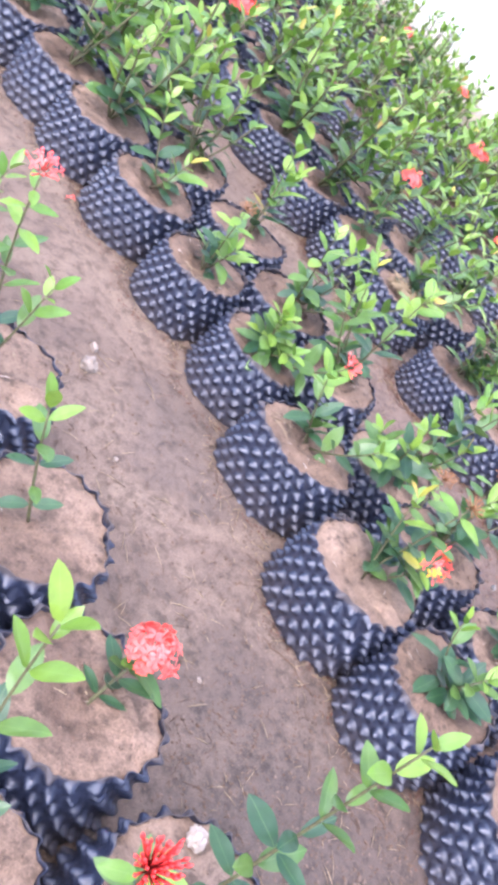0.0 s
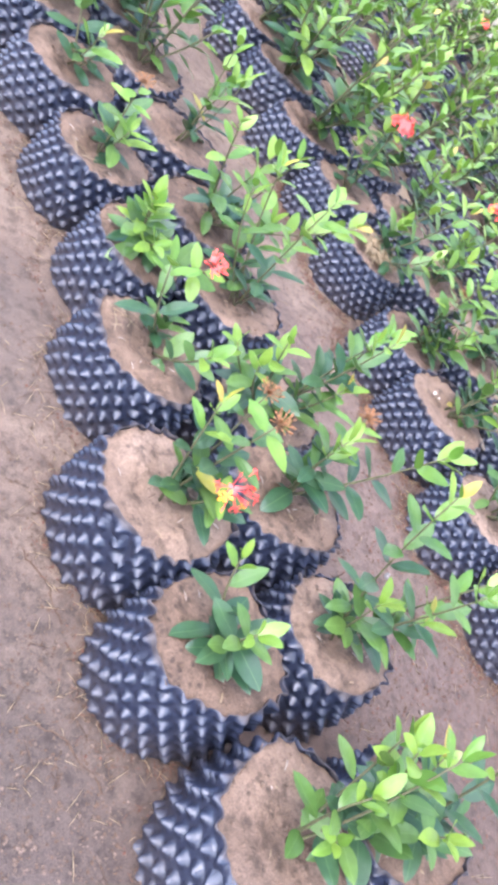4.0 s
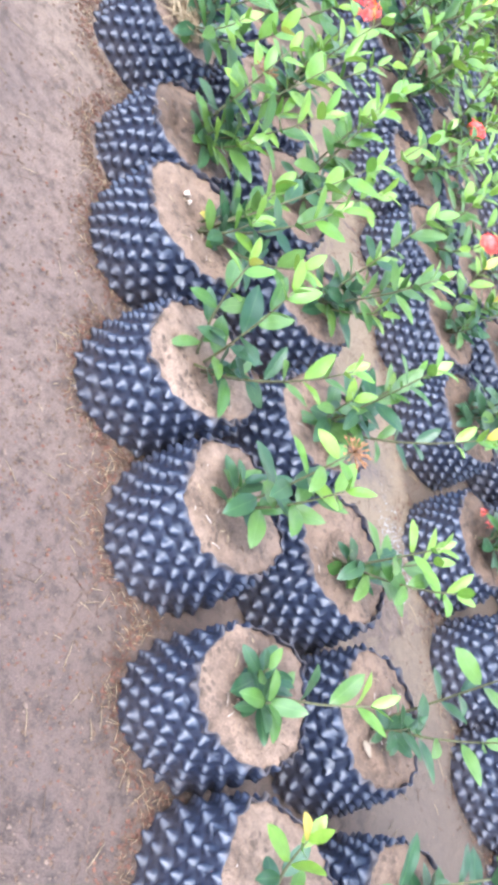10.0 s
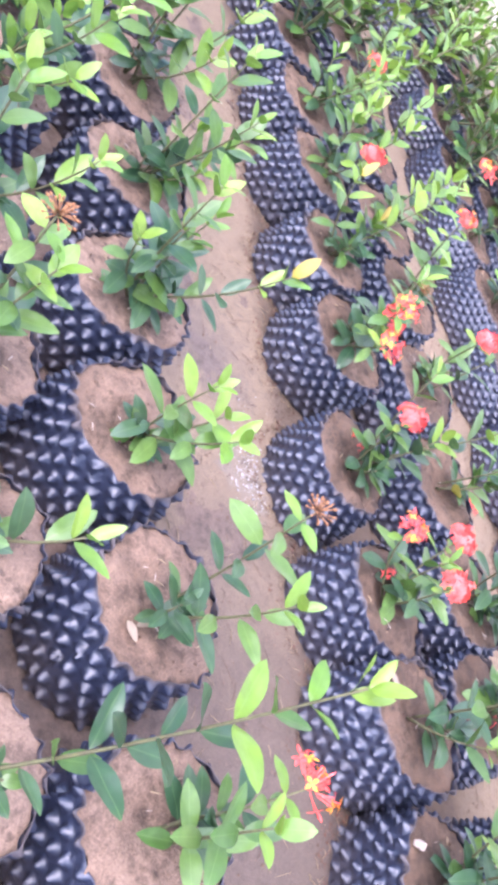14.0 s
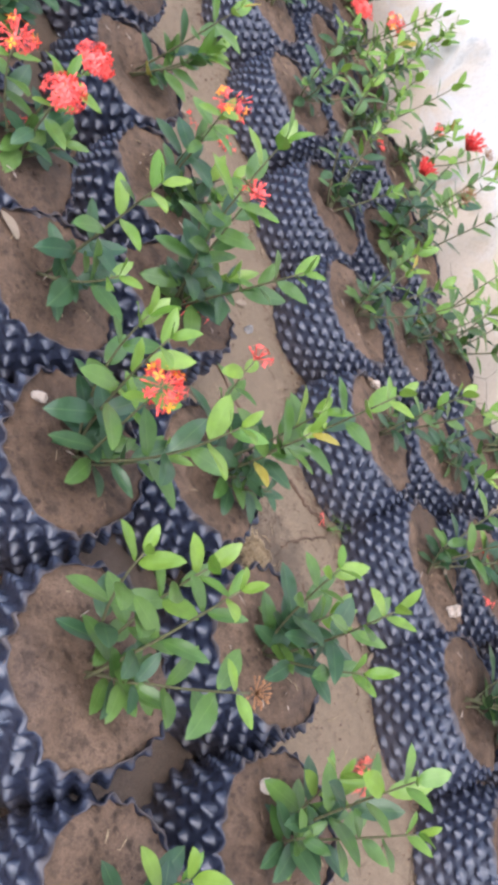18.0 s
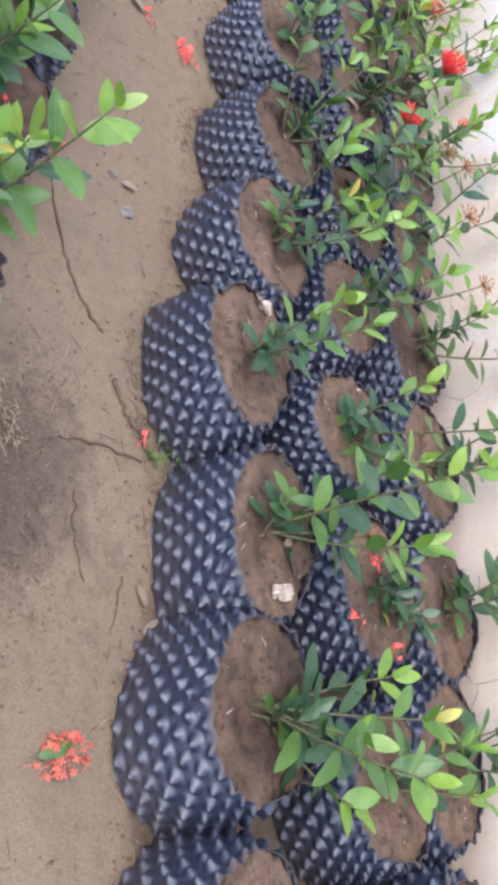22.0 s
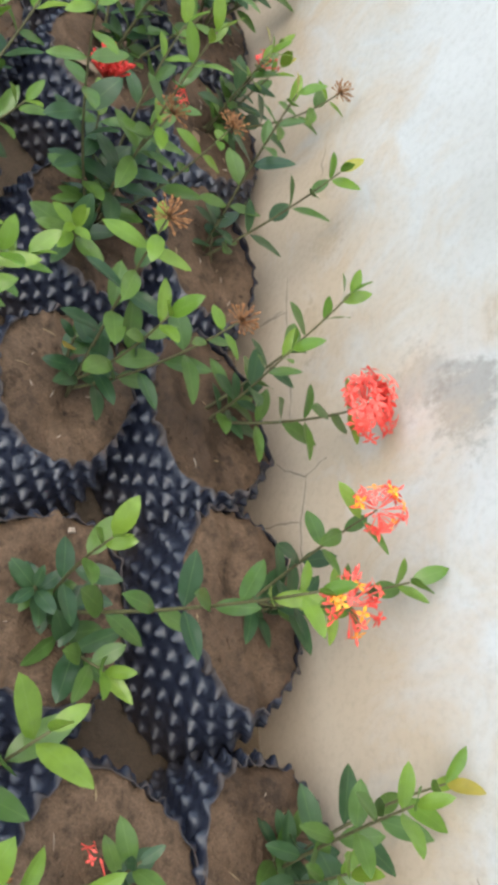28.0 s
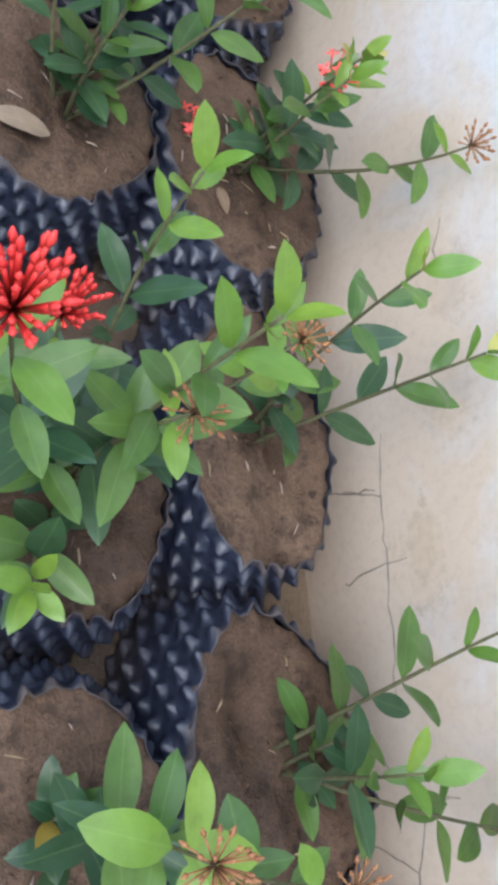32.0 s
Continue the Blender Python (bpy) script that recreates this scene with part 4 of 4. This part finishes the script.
# ---- cracks in the wall ----
def crack(points, width, seed):
    """A thin ragged fissure, given as (y, z) along the wall."""
    rng = random.Random(seed)
    line = []
    for (y0, z0), (y1, z1) in zip(points, points[1:]):
        n = max(2, int(math.hypot(y1 - y0, z1 - z0) / 0.012))
        for k in range(n):
            u = k / n
            line.append((y0 + (y1 - y0) * u + rng.uniform(-0.003, 0.003), z0 + (z1 - z0) * u + rng.uniform(-0.003, 0.003)))
    line.append(points[-1])
    b, verts = Build(), []
    for k, (y, z) in enumerate(line):
        y0, z0 = line[max(k - 1, 0)]
        y1, z1 = line[min(k + 1, len(line) - 1)]
        length = math.hypot(y1 - y0, z1 - z0) or 1
        w = width * (0.25 + 0.75 * math.sin(math.pi * (k + 0.5) / len(line)) ** 0.5) * rng.uniform(0.6, 1.3) * 0.5
        ny, nz = -(z1 - z0) / length * w, (y1 - y0) / length * w
        verts += [(WALL_X - 0.0008, y + ny, z + nz), (WALL_X - 0.0008, y - ny, z - nz)]
    b.add(verts, [(2 * k, 2 * k + 1, 2 * k + 3, 2 * k + 2) for k in range(len(line) - 1)])
    child("crack", b.mesh("crack", [M_CRACK]), wall, label="thin dark crack in the plaster")


CRACKS = [
    [(0.345, 0.15), (0.311, 0.145), (0.282, 0.139), (0.25, 0.136), (0.212, 0.134), (0.143, 0.129), (0.06, 0.122)],
    [(0.301, 0.078), (0.29, 0.11), (0.282, 0.139)],
    [(0.197, 0.064), (0.206, 0.1), (0.212, 0.134), (0.214, 0.165)],
    [(0.54, 0.275), (0.51, 0.262), (0.488, 0.257)],
    [(0.03, 0.085), (0.0, 0.11), (-0.019, 0.144), (-0.013, 0.191)],
    [(-0.019, 0.144), (-0.05, 0.135), (-0.087, 0.126), (-0.135, 0.118), (-0.2, 0.12)],
    [(-0.058, 0.03), (-0.07, 0.08), (-0.087, 0.126)],
    [(-0.56, 0.33), (-0.597, 0.337), (-0.64, 0.345), (-0.7, 0.36)],
    [(-0.60, 0.10), (-0.648, 0.118), (-0.638, 0.208), (-0.62, 0.26)],
    [(-0.645, 0.13), (-0.70, 0.11), (-0.76, 0.125)],
    [(0.303, 0.04), (0.295, 0.09), (0.29, 0.132)],
]
for k, points in enumerate(CRACKS):
    crack(points, 0.0021, k)


# ---- small things on the soil and the paths ----
def surface(x, y):
    """Height of the soil of the pot at that place, or of the ground."""
    for (row, k), (px, py, pz, s) in pots.items():
        if math.hypot((x - px) / s[0], (y - py) / s[1]) < 0.098:
            return pz + 0.001
    return ground_height(x, y) - 0.003


def loose(name, b, mats, x, y, label, category, turn=0.0, lift=0.0, group=""):
    ob = new(name, b.mesh(name, mats, smooth=name == "stone"))
    ob.matrix_basis = pose(x, y, surface(x, y) + lift, 0, 0, turn)
    return tagged(ob, label, category, group)


def stone(x, y, size, mat, label, seed):
    """One broken lump with flattened faces."""
    rng = random.Random(seed)
    bm = bmesh.new()
    bmesh.ops.create_icosphere(bm, subdivisions=3, radius=0.5)
    cuts = []
    for _ in range(9):
        d = Vector((rng.uniform(-1, 1), rng.uniform(-1, 1), rng.uniform(-0.6, 1))).normalized()
        cuts.append((d, rng.uniform(0.24, 0.4)))
    flat = rng.uniform(0.6, 0.85)
    for v in bm.verts:
        p = v.co.copy()
        for d, far in cuts:
            over = p.dot(d) - far
            if over > 0:
                p -= d * over * 0.92
        p += p.normalized() * (0.16 if size > 0.03 else 0.07) * noise.noise(p * 7 + Vector((seed, 0, 0)))
        v.co = Vector((p.x * size * 1.1, p.y * size * flat * 1.1, (p.z + 0.22) * size * 0.85))
    me = bpy.data.meshes.new("stone")
    bm.to_mesh(me)
    bm.free()
    me.materials.append(mat)
    ob = new("stone", me)
    ob.matrix_basis = pose(x, y, surface(x, y), 0, 0, rng.uniform(0, 360))
    tagged(ob, label, "stone")


stone(1.076, 0.939, 0.042, M_STONE, "pale angular stone lying on the trodden path", 1)
stone(1.114, 0.987, 0.024, M_STONE, "small pale stone lying on the trodden path", 2)
stone(0.725, 0.081, 0.032, M_CREAM, "white stone chip on the soil of a pot", 3)
stone(4.112, -0.654, 0.036, M_CREAM, "lumpy cream-coloured chunk on the soil of a pot", 4)
stone(4.041, -0.170, 0.028, M_CREAM, "small white stone on the soil of a pot", 5)
stone(3.443, -0.892, 0.03, M_CREAM, "pale stone on the soil of a pot", 6)
stone(3.151, -0.367, 0.026, M_CREAM, "white chip on the soil of a pot", 7)
stone(3.514, -0.731, 0.016, M_CREAM, "white crumb on the soil of a pot", 8)
stone(2.257, 0.734, 0.014, M_CREAM, "small white pebble on the soil of a pot", 9)
stone(3.827, -0.022, 0.028, M_GREY, "flat grey stone lying on sandy silt", 10)
stone(3.784, 0.041, 0.018, M_GREY, "small grey stone lying on sandy silt", 11)
stone(4.326, -0.112, 0.011, M_CREAM, "tiny white chip on the soil of a pot", 30)
stone(4.308, -0.188, 0.011, M_CREAM, "tiny white chip on the soil of a pot", 31)
stone(4.467, 0.785, 0.011, M_CREAM, "tiny white chip on the soil of a pot", 32)
stone(2.262, 0.721, 0.011, M_CREAM, "tiny white chip on the soil of a pot", 33)
stone(1.03, 0.72, 0.012, M_STONE, "small pale pebble on the trodden path", 12)
stone(0.98, 0.30, 0.011, M_STONE, "small pale pebble on the trodden path", 13)
stone(1.93, 0.04, 0.012, M_STONE, "small pale pebble on the trodden path", 14)
stone(1.99, 0.32, 0.02, M_GREY, "grey stone lying on the trodden path", 15)


def dead_leaf(x, y, size, turn, tone, label):
    ob = new("fallen_leaf", LEAVES[tone][1])
    ob.matrix_basis = pose(x, y, surface(x, y) + 0.004 + size * 0.05, 8, 8, turn) @ Matrix.Diagonal((size, size, size, 1))
    tagged(ob, label, "leaf", "fallen leaves")


for x, y, size, turn in ((3.132, -0.144, 0.05, 20), (3.787, 0.513, 0.05, 60), (3.838, 0.042, 0.035, 100), (2.553, -0.129, 0.03, 215), (4.314, 0.608, 0.06, 75), (4.045, -0.187, 0.045, 40), (4.013, -0.70, 0.04, 130), (4.109, -0.583, 0.03, 310), (3.98, -0.69, 0.035, 30), (2.598, -0.118, 0.03, 120), (4.496, 0.606, 0.03, 200), (0.644, 0.356, 0.035, 300)):
    dead_leaf(x, y, size, turn, "dead", "dry curled brown leaf lying on the loam")
dead_leaf(3.885, -0.90, 0.05, 120, "mid", "fallen green leaf beside red petals")
dead_leaf(2.345, 0.637, 0.05, 200, "dead", "pale dried leaf on the soil of a pot")
dead_leaf(2.278, 0.704, 0.035, 280, "yellow", "fallen yellow leaf on the soil of a pot")
dead_leaf(4.382, -0.626, 0.03, 30, "yellow", "fallen yellow leaf on the soil of a pot")


def fallen_bloom(x, y, size, seed, count, label, withered=False):
    b, rng = Build(), random.Random(seed)
    for _ in range(count):
        w, d = rng.uniform(0, 6.28), size * math.sqrt(rng.random())
        at = Vector((d * math.cos(w), d * 0.6 * math.sin(w), 0.004 + rng.uniform(0, 0.005)))
        axis = Vector((rng.uniform(-1, 1), rng.uniform(-1, 1), rng.uniform(0.1, 1.2))).normalized()
        floret(b, at, axis, 0.0062, rng, 0, rng.random() < 0.3)
    loose("fallen_flower", b, [M_WITHERED if withered else M_RED, M_ORANGE], x, y, label, "flower", rng.uniform(0, 360), 0.004, "fallen flowers")


fallen_bloom(3.904, 0.504, 0.035, 1, 34, "red flower cluster lying on sandy silt")
fallen_bloom(3.80, 0.52, 0.018, 2, 7, "few red petals beside a dry leaf")
fallen_bloom(3.874, -0.918, 0.045, 3, 62, "withered red petals scattered on sandy silt", True)
fallen_bloom(3.66, 0.0, 0.03, 4, 10, "red petals scattered on the path")
fallen_bloom(4.295, -0.638, 0.015, 5, 4, "red petals on the soil of a pot")
fallen_bloom(4.400, -0.658, 0.02, 6, 5, "red petals on the soil of a pot")
fallen_bloom(4.340, -0.512, 0.025, 7, 6, "red petals on the soil of a pot")
fallen_bloom(4.470, 0.674, 0.02, 8, 14, "cluster of red petals on the soil of a pot")
fallen_bloom(3.497, -0.142, 0.03, 9, 12, "red petals on the soil of a pot")
fallen_bloom(3.173, 0.086, 0.03, 10, 10, "red petals on the soil of a pot")
fallen_bloom(3.160, 0.362, 0.03, 11, 9, "red petals on the soil of a pot")
fallen_bloom(1.277, 1.465, 0.012, 12, 4, "single red petal group on the path")
fallen_bloom(3.93, -0.43, 0.01, 13, 3, "single red petals on sandy silt")


def straw_clump(x, y, size, count, seed, label, mat=None, lift=0.0, reach=0.035, thick=1.0):
    b, rng = Build(), random.Random(seed)
    for _ in range(count):
        w, d, turn = rng.uniform(0, 6.28), size * rng.random(), rng.uniform(0, 6.28)
        c = Vector((d * math.cos(w), d * math.sin(w), rng.uniform(0.003, 0.4 * size)))
        half = Vector((math.cos(turn), math.sin(turn), rng.uniform(-0.25, 0.35))) * rng.uniform(0.3, 1.0) * reach
        bow = Vector((rng.uniform(-1, 1), rng.uniform(-1, 1), 0.5)) * 0.006
        b.tube([c - half, c + bow, c + half], [0.0004 * thick, 0.0006 * thick, 0.0003 * thick], 3)
    tagged(loose("straw_clump", b, [mat or M_STRAW], x, y, label, "straw", 0, lift, "dry straw"), kind="stuff")


straw_clump(2.283, 1.19, 0.066, 300, 1, "heap of matted dry straw on the soil of a pot", M_STRAW, 0.004, 0.03, 2.0)
straw_clump(1.684, 1.078, 0.055, 90, 2, "matted dry straw on the soil of a pot")
straw_clump(1.329, 0.683, 0.035, 7, 3, "few dry stalks on the soil of a pot")
straw_clump(3.617, -0.532, 0.042, 320, 4, "ball of dried grass against a pot", M_STRAW, 0.045, 0.013, 1.8)
straw_clump(3.672, -0.53, 0.05, 170, 5, "loose dry stalks on sandy silt", M_STRAW, 0.0, 0.012)
straw_clump(1.352, 1.102, 0.02, 3, 6, "dry twigs lying beside a pot")
straw_clump(3.93, -0.42, 0.06, 26, 7, "brown rootlets lying on sandy silt", M_ROOT, 0.0, 0.028)


def root(points, thick, seed, label):
    b, rng = Build(), random.Random(seed)
    line = []
    for (x0, y0), (x1, y1) in zip(points, points[1:]):
        for k in range(6):
            u = k / 6
            x, y = x0 + (x1 - x0) * u + rng.uniform(-0.004, 0.004), y0 + (y1 - y0) * u + rng.uniform(-0.004, 0.004)
            line.append((x, y, ground_height(x, y) - 0.002 + rng.uniform(-0.002, 0.002)))
    b.tube(line, [thick * rng.uniform(0.6, 1.2) for _ in line], 5)
    ob = new("root", b.mesh("root", [M_ROOT]))
    tagged(ob, label, "root", "roots in the path")


root([(3.66, -0.02), (3.729, -0.179), (3.79, -0.25), (3.833, -0.291)], 0.0028, 1, "thin brown root half sunk in silt")
root([(3.859, -0.355), (3.89, -0.40), (3.918, -0.422), (3.95, -0.45)], 0.0035, 2, "brown root half sunk in silt")
root([(3.787, -0.495), (3.86, -0.475), (3.95, -0.466)], 0.0022, 3, "thin brown root lying on silt")
root([(3.83, -0.56), (3.84, -0.64), (3.87, -0.70)], 0.0014, 4, "hair-thin root lying on silt")
root([(3.93, -0.66), (3.93, -0.73), (3.92, -0.79)], 0.0013, 5, "hair-thin pale root lying on silt")
root([(1.16, 0.33), (1.19, 0.28), (1.20, 0.21)], 0.0012, 6, "thin dry stalk lying on the path")
root([(1.12, 0.10), (1.17, 0.06), (1.22, -0.02)], 0.0012, 7, "thin dry stalk lying on the path")


def weed(x, y):
    b, rng = Build(), random.Random(5)
    for _ in range(12):
        w, h = rng.uniform(0, 6.28), rng.uniform(0.015, 0.04)
        d = Vector((math.cos(w), math.sin(w), 0))
        s = Vector((-d.y, d.x, 0)) * 0.0014
        a, m, e = Vector((0, 0, 0)), d * h * 0.4 + Vector((0, 0, h * 0.7)), d * h + Vector((0, 0, h * 0.8))
        b.add([a - s, a + s, m + s, e, m - s], [(0, 1, 2, 4), (4, 2, 3)])
    loose("grass_tuft", b, [M_LEAF["mid"]], x, y, "tiny green grass tuft at the foot of a pot", "grass")


weed(3.95, -0.45)
weed(3.985, -0.43)


def strewn(name, count, seed, place, size, mats, label):
    """Many crumbs in one object."""
    b, rng = Build(), random.Random(seed)
    for _ in range(count):
        x, y = place(rng)
        s = rng.uniform(*size) * rng.uniform(0.5, 1.0)
        b.lump((x, y, ground_height(x, y) - 0.004 + s * 0.25), (s, s * rng.uniform(0.5, 1.2), s * 0.7), rng, rng.randrange(len(mats)))
    return tagged(new(name, b.mesh(name, mats, smooth=False)), label, name.replace("_", " "), kind="stuff")


def on_paths(rng):
    x0, x1, y0, y1 = rng.choice(((0.8, 1.25, -0.2, 2.2), (0.8, 1.25, -0.2, 1.0), (1.72, 2.15, -0.3, 2.0), (2.68, 3.02, -0.7, 1.4), (3.56, 3.95, -1.1, 1.4)))
    return rng.uniform(x0, x1), rng.uniform(y0, y1)


def by_pots(rng):
    row = rng.choice(("B1", "C1", "C1", "D1", "E1"))
    x, y = rng.choice(POTS[row][:10])
    w = rng.uniform(1.7, 4.6)
    r = ROW_SCALE[row][0] * (0.122 + abs(rng.gauss(0, 0.036 if row == "C1" else 0.024)))
    return x + r * math.cos(w), y + ROW_SCALE[row][1] / ROW_SCALE[row][0] * r * math.sin(w)


strewn("crumbs", 5200, 1, on_paths, (0.0015, 0.008), [M_CRUMB, M_CRUMB, M_ROOT], "loose crumbs of loam strewn over the paths")
strewn("litter", 5200, 2, by_pots, (0.002, 0.008), [M_CRUMB, M_ROOT, M_LITTER], "plant litter gathered along the feet of the pots")
def by_third_bed(rng):
    x, y = rng.choice(POTS["C1"][:9])
    w, r = rng.uniform(2.1, 4.2), 0.120 + abs(rng.gauss(0, 0.022))
    return x + r * math.cos(w), y + r * math.sin(w)


strewn("litter", 3600, 8, by_third_bed, (0.002, 0.009), [M_LITTER, M_ROOT, M_LITTER, M_ROOT, M_ROOT], "rust-brown bark litter along the feet of the pots")
strewn("grit", 5200, 4, lambda r: (r.uniform(1.70, 2.17), 0.1 + r.gauss(0, 0.42)), (0.002, 0.008), [M_ROOT, M_ROOT, M_LITTER, M_CRUMB], "dark grit and rust-brown litter on the path")
strewn("grit", 4200, 5, lambda r: (r.uniform(0.78, 1.24), r.gauss(-0.02, 0.24)), (0.002, 0.007), [M_CRUMB, M_ROOT, M_ROOT, M_CRUMB], "dark grit on the trodden path")
strewn("grit", 3200, 6, lambda r: (3.725 + r.gauss(0, 0.05), -0.59 + r.gauss(0, 0.10)), (0.0015, 0.0052), [M_CRUMB, M_ROOT], "dark grit on sandy silt")
strewn("lime_spill", 320, 3, lambda r: (2.985 + r.gauss(0, 0.026), 0.29 + r.gauss(0, 0.06)), (0.002, 0.008), [M_LIME], "grey-white lime spilled beside a pot")


def strewn_stalks(count, seed):
    b, rng = Build(), random.Random(seed)
    for k in range(count):
        x, y = by_pots(rng) if k % 2 else on_paths(rng)
        w, h = rng.uniform(0, 6.28), rng.uniform(0.005, 0.022)
        dx, dy, z = h * math.cos(w), h * math.sin(w), ground_height(x, y) - 0.002
        b.tube([(x - dx, y - dy, z), (x, y, z + 0.0015), (x + dx, y + dy, z)], [0.0004, 0.0007, 0.0004], 3, rng.randrange(2))
    tagged(new("stalks", b.mesh("stalks", [M_STRAW, M_ROOT])), "short dry stalks strewn over the paths", "stalks", kind="stuff")


strewn_stalks(2300, 9)


def strewn_needles(count, seed):
    """Fine rust-brown needles and rootlets caught along the feet of the third and fourth bed."""
    b, rng = Build(), random.Random(seed)
    for _ in range(count):
        row = rng.choice(("C1", "C1", "C1", "D1", "B1", "E1"))
        px, py = rng.choice(POTS[row][:9])
        w, r = rng.uniform(1.9, 4.5), 0.128 + abs(rng.gauss(0, 0.020))
        x, y = px + r * math.cos(w), py + r * math.sin(w)
        turn, h = rng.uniform(0, 6.28), rng.uniform(0.003, 0.011)
        dx, dy, z = h * math.cos(turn), h * math.sin(turn), ground_height(x, y) - 0.001
        b.tube([(x - dx, y - dy, z), (x, y, z + rng.uniform(0.001, 0.004)), (x + dx, y + dy, z + rng.uniform(0, 0.004))], [0.0003, 0.0006, 0.0003], 3, rng.randrange(4))
    tagged(new("needles", b.mesh("needles", [M_LITTER, M_ROOT, M_STRAW, M_LITTER])), "fine rust-brown needles caught along the feet of the pots", "plant litter", kind="stuff")


strewn_needles(3600, 14)


def strewn_bits(count, seed):
    """Chips, dry flower tubes and straw on the loam in the pots."""
    b, rng = Build(), random.Random(seed)
    near = [(x, y, z, s) for (row, k), (x, y, z, s) in pots.items() if y < 1.3]
    for _ in range(count):
        x, y, z, s = rng.choice(near)
        w, d = rng.uniform(0, 6.28), 0.085 * math.sqrt(rng.random())
        c = Vector((x + s[0] * d * math.cos(w), y + s[1] * d * math.sin(w), z + 0.004))
        turn, h = rng.uniform(0, 6.28), rng.uniform(0.002, 0.009)
        half = Vector((math.cos(turn), math.sin(turn), rng.uniform(-0.15, 0.15))) * h
        r = rng.uniform(0.0005, 0.0012)
        b.tube([c - half, c + half * 0.2 + Vector((0, 0, 0.001)), c + half], [r * 0.6, r, r * 0.5], 4, rng.randrange(3))
    tagged(new("plant_bits", b.mesh("plant_bits", [M_STRAW, M_ROOT, M_CREAM])), "dry plant bits and pale chips strewn on the loam in the pots", "plant litter", kind="stuff")


strewn_bits(1100, 21)
